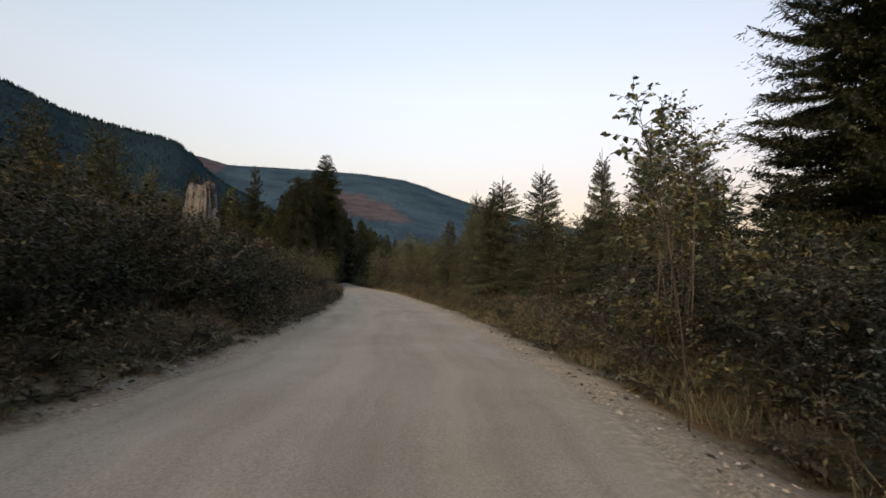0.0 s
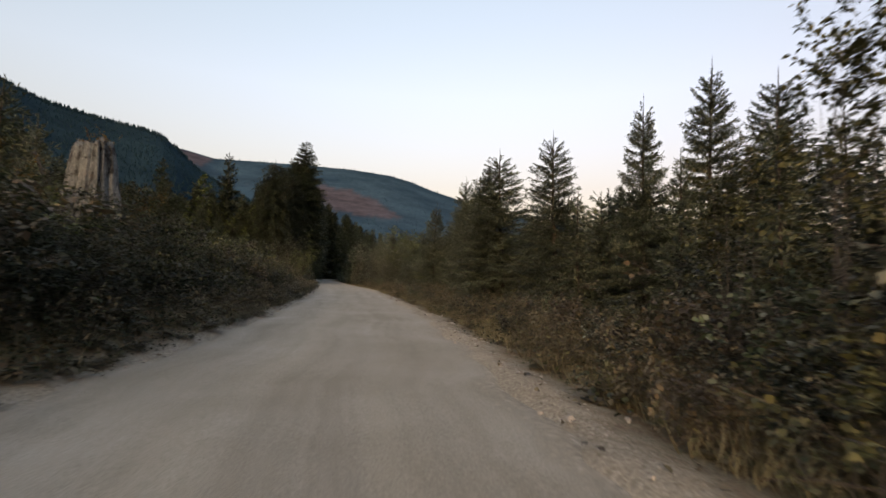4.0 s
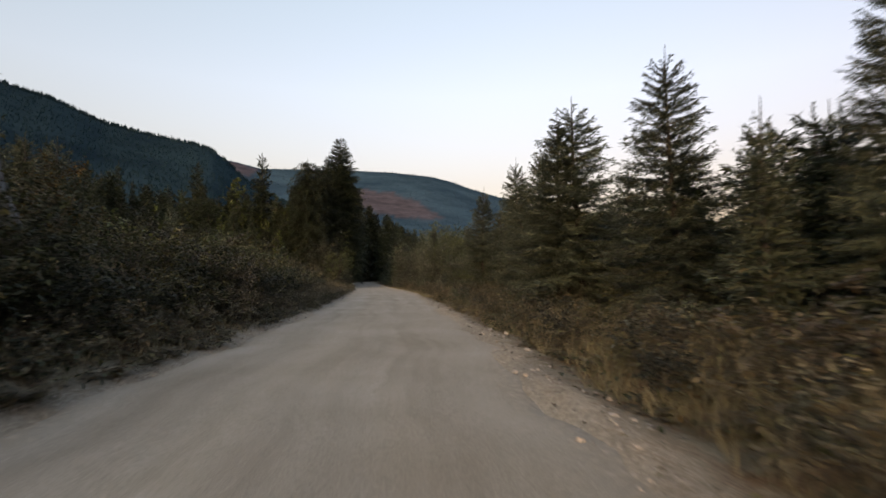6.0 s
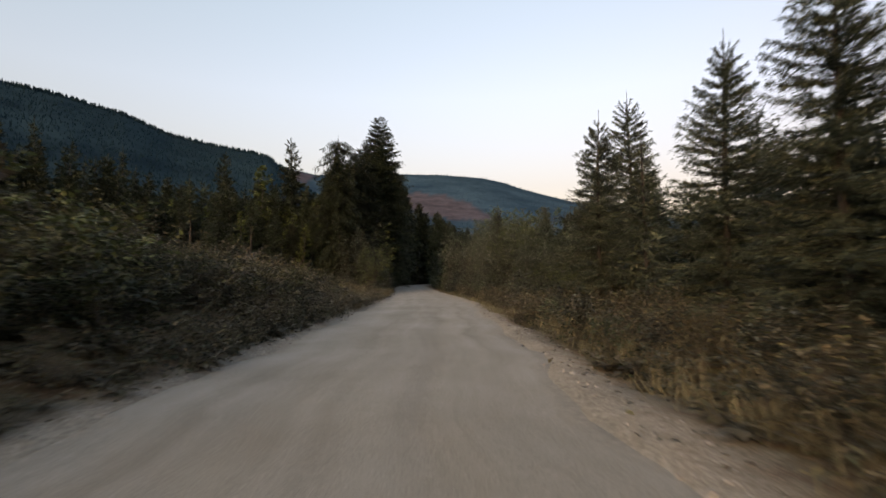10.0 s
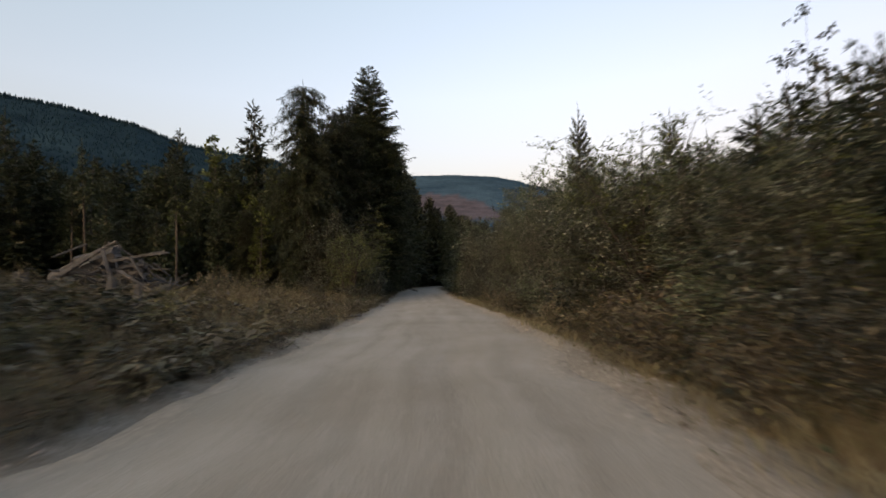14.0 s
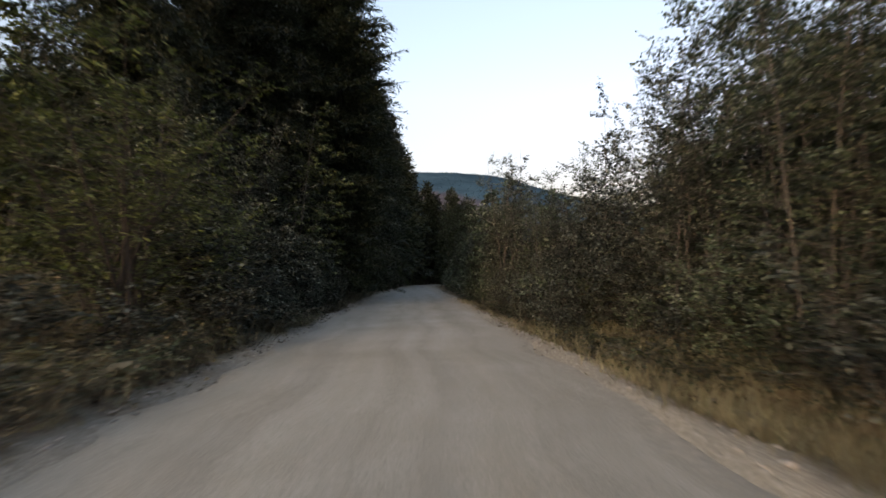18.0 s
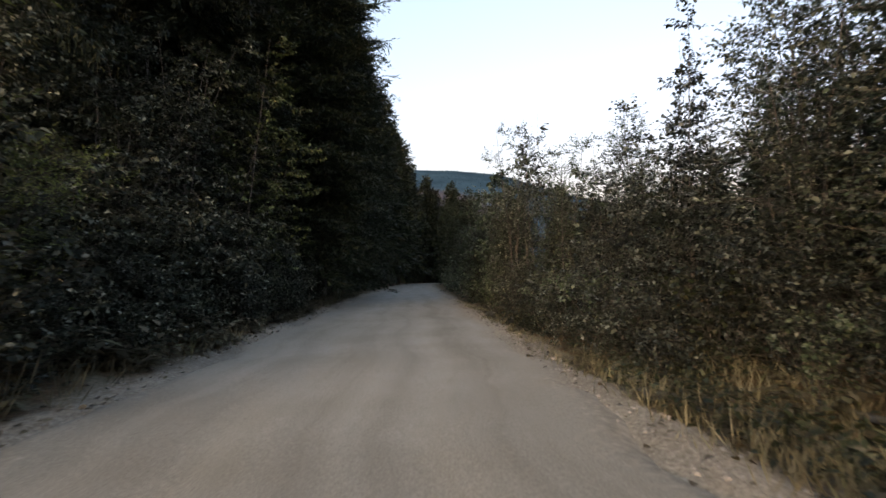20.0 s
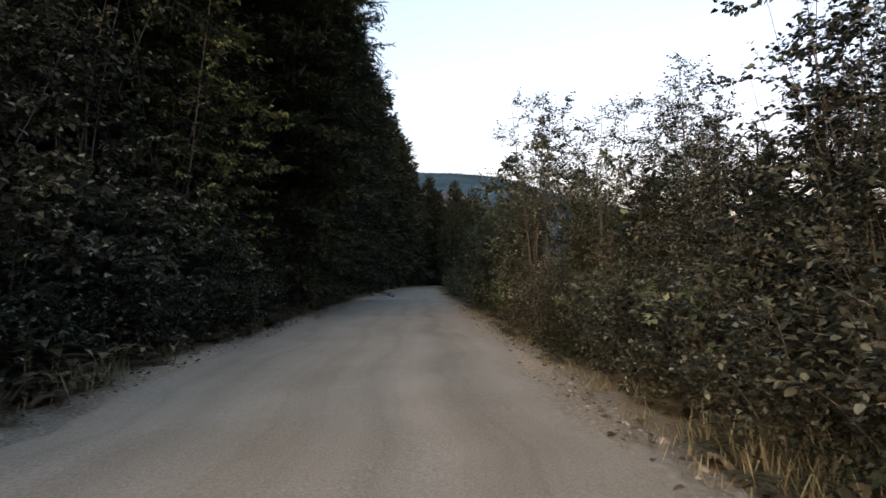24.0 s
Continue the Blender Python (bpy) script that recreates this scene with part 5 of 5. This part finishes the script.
for x, y, s in [(2.7, 110.0, 0.85), (3.7, 115.0, 1.05), (2.5, 120.0, 1.0), (3.1, 127.0, 1.15), (4.9, 123.0, 1.25), (2.2, 134.0, 1.2), (5.0, 106.5, 0.95), (1.9, 142.0, 1.3), (4.8, 101.2, 0.75), (5.9, 103.6, 0.85), (3.9, 104.6, 0.75), (6.8, 99.6, 0.85), (5.6, 97.2, 0.7)]:
    plant(thicket[1], x, y, s, squash=1.15, group="thicket behind the road")
for n in range(30):
    y = 15 + n * 1.25
    plant(thicket[n % 2] if n % 4 else thick_alder, float(edges(y)[1]) + rng.uniform(6.8, 9.0), y, rng.uniform(0.72, 0.92), squash=1.35, group="thicket behind the road")
for n in range(40):
    y = 51 + n * 1.28
    plant(thicket[n % 2] if n % 3 else thick_alder, float(edges(y)[1]) + rng.uniform(5.2, 7.4), y, rng.uniform(0.62, 0.82) * np.interp(y, [51, 62, 72], [0.85, 0.95, 1.15]), squash=1.4, group="thicket behind the road")
# thicket behind the first row on the right, and the wood's edge on the left
for n in range(84):
    y = rng.uniform(6, 150)
    d = 9.0 + (n % 6) * 3.2 + rng.uniform(-1.2, 1.2)
    x = float(edges(y)[1]) + d
    s = rng.uniform(0.6, 0.95) * np.interp(d, [8, 26], [0.75, 1.15]) * np.interp(y, [40, 70], [0.85, 1.15])
    plant(thick_alder if n % 3 == 0 else thicket[n % 2], x, y, s, squash=1.25, group="thicket behind the road")
for n in range(70):
    y = rng.uniform(86, 122)
    x = -float(np.interp(y, [86, 122], [26, 16])) - rng.uniform(0, 46)
    plant(thick_alder if n % 4 == 0 else thicket[n % 2], x, y, rng.uniform(0.7, 1.5), squash=1.1, group="undergrowth of the woods")
for n in range(46):
    y = rng.uniform(118, 230)
    side = -1 if n % 2 else 1
    lx, rx_ = edges(y)
    x = float(lx) - rng.uniform(3.5, 14) if side < 0 else float(rx_) + rng.uniform(3.5, 14)
    plant(thick_alder if n % 3 == 0 else thicket[n % 2], x, y, rng.uniform(0.8, 1.4), squash=1.2, group="undergrowth of the woods")
for n in range(40):
    y, x = rng.uniform(6, 60), -rng.uniform(24, 48)
    plant(thick_alder if n % 3 == 0 else thicket[n % 2], x, y, rng.uniform(0.5, 0.95), squash=1.2, group="scrub on the hillside")

# ---- low growth: bracken, dry grass, stones ----


def scatter(n, y0, y1, side, d0, d1, power=1.0):
    """Places beside the road, d0 to d1 metres off its edge."""
    y = rng.uniform(y0, y1, n)
    lx, rx_ = edges(y)
    d = d0 + (d1 - d0) * rng.random(n) ** power
    x = lx - d if side < 0 else rx_ + d
    return np.stack([x, y, land(x, y)], -1)


def bracken(p, size, pairs=9, fronds=6):
    """Arching fronds with paired leaflets."""
    n = len(p)
    k = n * fronds
    i = np.repeat(np.arange(n), fronds)
    a = rng.uniform(0, 6.283, k)
    L = size * rng.uniform(0.6, 1.25, k)
    h = np.stack([np.cos(a), np.sin(a), 0 * a], -1)
    rise = rng.uniform(0.6, 1.3, k)
    s = np.linspace(0.18, 1.0, pairs)
    j = np.repeat(np.arange(k), pairs * 2)
    ss = np.tile(np.repeat(s, 2), k)
    sd = np.tile(np.array([1.0, -1.0]), k * pairs)
    base = p[i][j] + h[j] * (L[j] * ss * 0.85)[:, None] + np.stack([0 * ss, 0 * ss, L[j] * (rise[j] * ss - 0.75 * ss ** 2)], -1)
    cross = np.stack([-h[j, 1], h[j, 0], 0 * ss], -1) * sd[:, None]
    way = unit(cross + h[j] * 0.55 + np.stack([0 * ss, 0 * ss, rng.uniform(-0.5, 0.15, len(ss))], -1))
    ll = L[j] * 0.34 * (1.12 - ss) * rng.uniform(0.8, 1.2, len(ss)) + 0.02
    leaf = kites(base, way, np.tile([[0.05, 0.1, 1.0]], (len(ss), 1)), ll, ll * 0.25)
    s0 = np.array([0.0, 0.5])
    jj, q0 = np.repeat(np.arange(k), 2), np.tile(s0, k)

    def rib(t):
        return p[i][jj] + h[jj] * (L[jj] * t * 0.85)[:, None] + np.stack([0 * t, 0 * t, L[jj] * (rise[jj] * t - 0.75 * t ** 2)], -1)
    w = np.full(len(jj), 0.004)
    return join(leaf, tubes(rib(q0), rib(q0 + 0.5), w, w * 0.6, 3))


def grass(p, tall, each):
    n = len(p) * each
    i = np.repeat(np.arange(len(p)), each)
    b = p[i] + np.concatenate([rng.normal(0, 0.1, (n, 2)), np.full((n, 1), -0.02)], 1)
    L = tall * rng.uniform(0.35, 1.3, n)
    return kites(b, unit(np.concatenate([rng.normal(0, 0.38, (n, 2)), np.ones((n, 1))], 1)), unit(rng.normal(0, 1, (n, 3))), L, rng.uniform(0.004, 0.009, n))


tagged(new("bracken", mesh_np("bracken", *join(
    bracken(scatter(620, 40, 98, -1, 0.9, 11.0, 0.9), 1.15, 6, 5), bracken(scatter(460, -3, 46, -1, 0.35, 2.0), 0.5, 6, 5), bracken(scatter(340, 0, 52, 1, 1.2, 4.5), 0.6, 7),
    bracken(scatter(160, 50, 112, 1, 0.8, 3.0), 0.7), bracken(scatter(140, 88, 125, -1, 0.6, 2.2), 0.6), bracken(scatter(220, 45, 90, -1, 8, 22), 0.9, 6, 5)), BRACKEN)),
    "brown dying bracken covering the verges and the clearing", "fern", kind="stuff")
tagged(new("dead_stems", mesh_np("dead_stems", *join(grass(scatter(1700, 42, 94, -1, 0.9, 9.0, 0.8), 0.8, 8), grass(scatter(700, 4, 56, 1, 1.5, 4.5), 0.7, 8)), BRACKEN)), "rusty dead stems standing in the clearing and verge", "weeds", kind="stuff")
tagged(new("dry_grass", mesh_np("dry_grass", *join(
    grass(scatter(2600, -2, 56, 1, 1.2, 4.6, 0.9), 0.42, 10), grass(scatter(700, 80, 93, 1, 0.7, 3.2), 0.4, 10), grass(scatter(700, 50, 88, 1, 0.35, 2.0), 0.3, 9), grass(scatter(200, 88, 115, 1, 0.3, 1.2), 0.18, 9), grass(scatter(420, -2, 60, -1, 0.4, 1.6), 0.34, 9), grass(scatter(800, 56, 125, -1, 0.4, 3.0), 0.5, 9)), DRY_GRASS)),
    "pale dry grass along both road edges", "grass", kind="stuff")
low_leaf = np.concatenate([scatter(5200, -2, 125, 1, 0.9, 4.5), scatter(1500, 1, 10, 1, 0.9, 4.0), scatter(1800, 84, 100, 1, 0.7, 3.0)])
low2 = np.concatenate([scatter(5200, -2, 125, -1, 0.7, 6.0), scatter(1800, -3, 60, -1, 0.3, 1.4)])
pl = np.concatenate([low_leaf, low2])
pl = pl[wave(pl[:, 0] * 0.8, pl[:, 1] * 0.6) > 0.05]
pl = np.repeat(pl, 4, 0)
pl = pl + np.abs(rng.normal(0, 0.14, (len(pl), 3))) * np.sign(rng.normal(0, 1, (len(pl), 3))) * [1, 1, 0] + np.stack([0 * pl[:, 0], 0 * pl[:, 0], rng.uniform(0.02, 0.45, len(pl))], -1)
Ln = rng.uniform(0.05, 0.11, len(pl))
tagged(new("low_brambles", mesh_np("low_brambles", *leaves(pl, unit(rng.normal(0, 1, (len(pl), 3)) * [1, 1, 0.4]), unit(rng.normal(0, 0.4, (len(pl), 3)) + [0, 0, 1]), Ln, Ln * 0.3), BRAMBLE_LEAF)),
       "low trailing brambles on the verges", "undergrowth", kind="stuff")

# fallen leaves lying along the shaded edges
lf = np.concatenate([scatter(900, 82, 112, -1, -0.3, 1.4), scatter(500, 86, 112, 1, -0.2, 1.2), scatter(500, -2, 60, 1, 0.1, 1.6), scatter(350, 0, 60, -1, 0.0, 1.0)]) + [0, 0, 0.03]
lL = rng.uniform(0.05, 0.11, len(lf))
tagged(new("fallen_leaves", mesh_np("fallen_leaves", *leaves(lf, unit(rng.normal(0, 1, (len(lf), 3)) * [1, 1, 0.15]), unit(rng.normal(0, 0.3, (len(lf), 3)) + [0, 0, 1]), lL, lL * 0.36), RUSTY_LEAF)),
       "withered brown leaves fallen along the road's edges", "leaf litter", kind="stuff")


def stones(p, size):
    n = len(p)
    s = size * rng.uniform(0.4, 1.5, n)[:, None]
    ax = rng.normal(0, 1, (n, 3, 3))
    c = np.array([[-1, -1, -0.6], [1, -1, -0.6], [1, 1, -0.6], [-1, 1, -0.6], [-0.6, -0.6, 0.6], [0.6, -0.6, 0.6], [0.6, 0.6, 0.6], [-0.6, 0.6, 0.6]])
    v = p[:, None] + (c[None] * rng.uniform(0.6, 1.3, (n, 8, 3))) * s[:, None] * [1, 1, 0.7]
    ang = rng.uniform(0, 6.28, n)
    d = v - p[:, None]
    v = p[:, None] + np.stack([d[..., 0] * np.cos(ang)[:, None] - d[..., 1] * np.sin(ang)[:, None], d[..., 0] * np.sin(ang)[:, None] + d[..., 1] * np.cos(ang)[:, None], d[..., 2]], -1)
    q = np.array([[0, 1, 5, 4], [1, 2, 6, 5], [2, 3, 7, 6], [3, 0, 4, 7], [4, 5, 6, 7]])
    return v.reshape(-1, 3), (q[None] + (np.arange(n) * 8)[:, None, None]).reshape(-1, 4)


tagged(new("loose_stones", smooth(mesh_np("loose_stones", *join(stones(scatter(2200, -2, 120, 1, -0.4, 0.9), 0.016), stones(scatter(2200, -2, 120, -1, -0.4, 0.7), 0.016), stones(scatter(900, -2, 110, 1, -3.0, -0.3), 0.01), stones(scatter(900, -2, 110, -1, -2.5, -0.3), 0.01), stones(scatter(160, 5, 110, 1, 0.0, 1.2), 0.035), stones(scatter(50, 5, 110, -1, 0.0, 0.6), 0.03)), STONE))),
       "pale loose stones along the road's edges", "gravel", kind="stuff")
for x, y, s in [(1.85, 27.1, 0.07), (2.15, 26.5, 0.09), (1.75, 23.2, 0.06), (2.3, 27.9, 0.06), (1.7, 25.0, 0.05)]:
    r_ = new("stone", smooth(mesh_np("stone", *stones(np.array([[0, 0, s * 0.35]]), s), STONE)))
    r_.location = (x, y, float(land(x, y)))
    tagged(r_, "pale stone lying on the verge", "stone", "stones on the verge")


# ---- old stump, log pile, fallen wood ----
def rough_log(a, b, ra, rb, seed, sides=10, rings=9, wobble=0.12, hollow=0.0):
    """A weathered log with an uneven bark face and broken ends."""
    r = np.random.default_rng(seed)
    a, b = np.array(a, float), np.array(b, float)
    d = unit(b - a)
    ref = np.array([1.0, 0, 0]) if abs(d[2]) > 0.8 else np.array([0, 0, 1.0])
    u_ = unit(np.cross(d, ref))
    w_ = np.cross(d, u_)
    bm = bmesh.new()
    rib = 1 + wobble * r.normal(0, 1, sides)
    rows = []
    for k in range(rings):
        t = k / (rings - 1)
        row = []
        for s in range(sides):
            ang = 2 * math.pi * s / sides
            rad = (ra + (rb - ra) * t ** 0.7) * rib[s] * (1 + 0.3 * wobble * r.normal())
            e = (r.uniform(-0.1, 0.16) * rb * 2.2) if k == rings - 1 else 0
            row.append(bm.verts.new(a + (b - a) * t + d * e + (u_ * math.cos(ang) + w_ * math.sin(ang)) * rad))
        rows.append(row)
    for k in range(rings - 1):
        for s in range(sides):
            bm.faces.new((rows[k][s], rows[k][(s + 1) % sides], rows[k + 1][(s + 1) % sides], rows[k + 1][s]))
    for row, t in ((rows[0][::-1], a), (rows[-1], b - d * rb * 0.5)):
        c = bm.verts.new(t)
        for s in range(sides):
            bm.faces.new((row[s], row[(s + 1) % sides], c))
    bmesh.ops.recalc_face_normals(bm, faces=bm.faces)
    return bm


st = tagged(new("old_stump"), "tall weathered grey stump of a felled cedar", "tree stump")
st.location = (-10.25, 24.35, float(land(-10.25, 24.35)) - 0.1)
top = 5.6 - st.location.z


def stump_bole(h, seed):
    """A broad flared bole with rounded shoulders, one deep rotten split and smaller cracks, and a broken slanting top."""
    r = np.random.default_rng(seed)
    sides, rings = 120, 34
    a = np.arange(sides) * 2 * np.pi / sides
    t = np.linspace(0, 1, rings)[:, None]
    face = math.radians(-64)

    def groove(mid, wide, lean):
        d = (a[None] - math.radians(mid) - lean * (t - 0.5) + np.pi) % (2 * np.pi) - np.pi
        return np.exp(-(d / wide) ** 2)
    rough = sum(amp * np.sin(a * k + ph + 1.5 * t * np.sin(k)) for k, amp, ph in ((3, 0.05, 0.3), (5, 0.035, 1.7), (9, 0.02, 2.2), (17, 0.012, 0.6), (31, 0.009, 1.1)))
    buttress = 0.2 * np.cos((a - math.radians(10)) * 2) + 0.14 * np.sin(a * 5 + 0.4)
    rad = 0.62 + 0.16 * (1 - t) + 0.75 * (1 - t) ** 3 + buttress * (1 - t) ** 2.5 * 0.9
    rad = rad * (1 + rough) - 0.4 * groove(-47, 0.05, 0.1) * np.clip((t - 0.3) * 3, 0, 1)
    for mid, deep, low in ((-20, 0.16, 0.25), (-75, 0.05, 0.5), (-98, 0.08, 0.1), (-36, 0.07, 0.55), (10, 0.14, 0.2), (60, 0.12, 0.3), (130, 0.14, 0.1), (200, 0.12, 0.2), (235, 0.09, 0.4)):
        rad = rad - deep * groove(mid, 0.035, r.uniform(-0.2, 0.2)) * np.clip((t - low) * 4, 0, 1)
    rad = rad * np.interp(t, [0, 0.82, 0.93, 1.0], [1, 1, 0.94, 0.8]) + 0.012 * r.normal(0, 1, (rings, sides))
    rim = -0.16 * np.cos(a - face + 1.1) ** 2 + 0.1 * np.sin(a * 2 + 2.2) + 0.05 * np.sin(a * 7) + 0.035 * r.normal(0, 1, sides) - 0.12 * groove(-47, 0.1, 0.0)[0]
    z = t * h + rim[None] * t ** 5
    v = np.stack([rad * np.cos(a), rad * np.sin(a), z], -1)
    inner = np.stack([0.7 * rad[-1] * np.cos(a), 0.7 * rad[-1] * np.sin(a), z[-1] - 0.1], -1)
    well = np.stack([0.1 * np.cos(a), 0.1 * np.sin(a), np.full(sides, h - 0.3)], -1)
    v = np.concatenate([v, inner[None], well[None]])
    k = np.arange(sides)
    q = np.stack([k, (k + 1) % sides, (k + 1) % sides + sides, k + sides], -1)
    return mesh_np("bole", v.reshape(-1, 3), (q[None] + (np.arange(rings + 1) * sides)[:, None, None]).reshape(-1, 4), STUMP_WOOD)


part("bole", stump_bole(top, 41), STUMP_WOOD, st)
tuft = broadleaf("stump_top_growth", 0.5, 0.6, 6, 420, 0.07, 42, AUTUMN_LEAF, BARK, "rusty huckleberry growing on top of the stump", "shrub", 0.1, 1.0, lean=0.6)
tuft.location = (-10.1, 24.3, 5.2)
for a, b, ra, rb, sd in [((-11.5, 26.4, 3.2), (-11.97, 24.4, 5.15), 0.09, 0.06, 43), ((-10.9, 17.4, 2.0), (-9.45, 16.15, 3.22), 0.07, 0.045, 44)]:
    base = Vector((a[0], a[1], float(land(a[0], a[1]))))
    ob = tagged(new("dead_pole"), "grey broken dead pole leaning out of the brush", "dead wood", "dead poles")
    ob.location = base
    part("pole", rough_log((0, 0, -0.1), Vector(b) - base, ra, rb, sd, 7, 6), GREY_WOOD, ob)

LOG_SCALE = np.array([1.0, 0.9, 1.5])
LP = Vector((-16.0, 73.5, float(land(-16.0, 73.5))))
pile_logs = ([((-3.0, 0.1, 0.7), (0.2, -0.1, 1.55), 0.5, 0.42), ((-2.6, 0.7, 0.4), (-0.2, 0.5, 0.9), 0.6, 0.5), ((-2.2, 0.2, 0.3), (1.9, -0.3, 0.5), 0.34, 0.26), ((-1.9, 0.9, 0.35), (2.3, 0.7, 0.3), 0.3, 0.24), ((-2.4, -0.6, 0.25), (1.2, -1.0, 0.3), 0.26, 0.2), ((-1.6, 0.4, 0.9), (1.4, 0.2, 1.1), 0.3, 0.2), ((-2.3, -0.2, 0.8), (0.6, 0.9, 1.4), 0.2, 0.14), ((0.2, -1.1, 0.0), (-0.5, 0.1, 1.75), 0.16, 0.12), ((-0.9, 0.5, 1.3), (2.5, 0.4, 1.5), 0.11, 0.08), ((-2.0, 0.3, 1.3), (0.1, 0.4, 1.75), 0.3, 0.16), ((1.0, -1.0, 0.1), (0.2, -0.2, 1.4), 0.11, 0.08)] +
        [((-0.5, -0.9, 0.6), (1.7, -0.7, 0.9), 0.1, 0.07), ((-3.0, 0.0, 0.9), (0.3, -0.3, 1.9), 0.17, 0.1), ((-2.6, -0.9, 0.6), (-0.2, -0.6, 1.65), 0.14, 0.1), ((0.9, -1.2, 0.0), (0.0, -0.9, 1.6), 0.15, 0.12), ((0.3, -0.7, 1.25), (2.9, -0.8, 1.5), 0.09, 0.05), ((0.8, -0.9, 0.9), (2.6, -1.2, 0.2), 0.13, 0.09), ((1.2, -1.2, 0.15), (3.0, -0.6, 0.4), 0.16, 0.12), ((-3.2, -0.7, 0.3), (-1.0, -1.2, 0.7), 0.2, 0.16)])
for n, (a, b, ra, rb) in enumerate(pile_logs):
    ob = tagged(new("log"), "bleached grey log in a jumbled heap", "log", "heap of bleached logs")
    ob.location = LP
    part("bole", rough_log(np.array(a) * LOG_SCALE, np.array(b) * LOG_SCALE, ra * 0.78, rb * 0.68, 50 + n, 11, 8, 0.18), GREY_WOOD, ob)
# heap of broken limbs among the logs
hp = np.stack([rng.normal(-0.4, 1.5, 380), rng.normal(0, 0.6, 380), np.abs(rng.normal(0, 0.85, 380))], -1)
hp[:, 2] *= np.clip(1.3 - np.abs(hp[:, 0]) / 3, 0.2, 1)
hd = unit(rng.normal(0, 1, (380, 3)) * [1, 0.7, 0.45]) * rng.uniform(0.5, 1.3, (380, 1))
ha, hb = hp - hd, hp + hd
ha[:, 2], hb[:, 2] = np.maximum(ha[:, 2], 0.02), np.maximum(hb[:, 2], 0.02)
hr = rng.uniform(0.02, 0.07, 380)
heap = tagged(new("brush_heap", mesh_np("brush_heap", *tubes(ha, hb, hr, hr * 0.6, 6), GREY_WOOD)), "grey heap of broken limbs among bleached logs", "dead wood", kind="stuff")
heap.location = LP
for x, y, h, r0, sd in [(-22.8, 71.1, 1.4, 0.4, 61), (-11.6, 66.5, 0.9, 0.16, 64), (-9.2, 64.0, 0.8, 0.14, 65), (-24, 62, 1.6, 0.35, 66), (-21, 58, 1.2, 0.4, 67), (-16, 68, 0.9, 0.3, 68)]:
    ob = tagged(new("broken_stump"), "small pale broken stump in the bracken", "tree stump", "broken stumps")
    ob.location = (x, y, float(land(x, y)))
    part("bole", rough_log((0, 0, -0.1), (0.1 * h, 0.05 * h, h), r0 * 1.2, r0 * 0.8, sd, 9, 6), GREY_WOOD, ob)
for x, y, ang, ln_, r0, sd in [(-4.5, 71.0, 20, 1.7, 0.09, 71), (-5.6, 44.0, 70, 2.2, 0.08, 72), (3.6, 88.5, 100, 1.6, 0.06, 73), (-6.3, 62.0, 35, 1.8, 0.1, 74)]:
    ob = tagged(new("fallen_branch"), "fallen pale branch lying on the verge", "branch", "fallen branches")
    ob.matrix_basis = pose(x, y, float(land(x, y)) + 0.06, 0, 0, ang)
    part("stick", rough_log((-ln_ / 2, 0, 0), (ln_ / 2, 0, 0.03), r0, r0 * 0.6, sd, 7, 7), GREY_WOOD, ob)
# bare bent stems leaning over the right verge
for x, y, ang, ln_, sd in [(1.2, 6.8, 150, 2.6, 81), (2.0, 5.0, 130, 2.2, 82), (2.3, 8.0, 60, 2.0, 83), (3.0, 97.6, 160, 2.0, 84), (2.6, 96.2, 120, 1.6, 85)]:
    ob = tagged(new("dead_sapling"), "thin bare bent stem leaning over the verge", "sapling", "dead saplings")
    ob.matrix_basis = pose(x, y, float(land(x, y)), 0, 0, ang)
    k = np.linspace(0, 1, 7)
    pts = np.stack([ln_ * k * 0.8, 0.15 * np.sin(k * 4), ln_ * (0.8 * k - 0.55 * k ** 2)], -1)
    rd = 0.013 * (1 - 0.75 * k)
    part("stick", smooth(mesh_np("stick", *stalk(pts, rd * 0.8, 5), BARK)), BARK, ob)
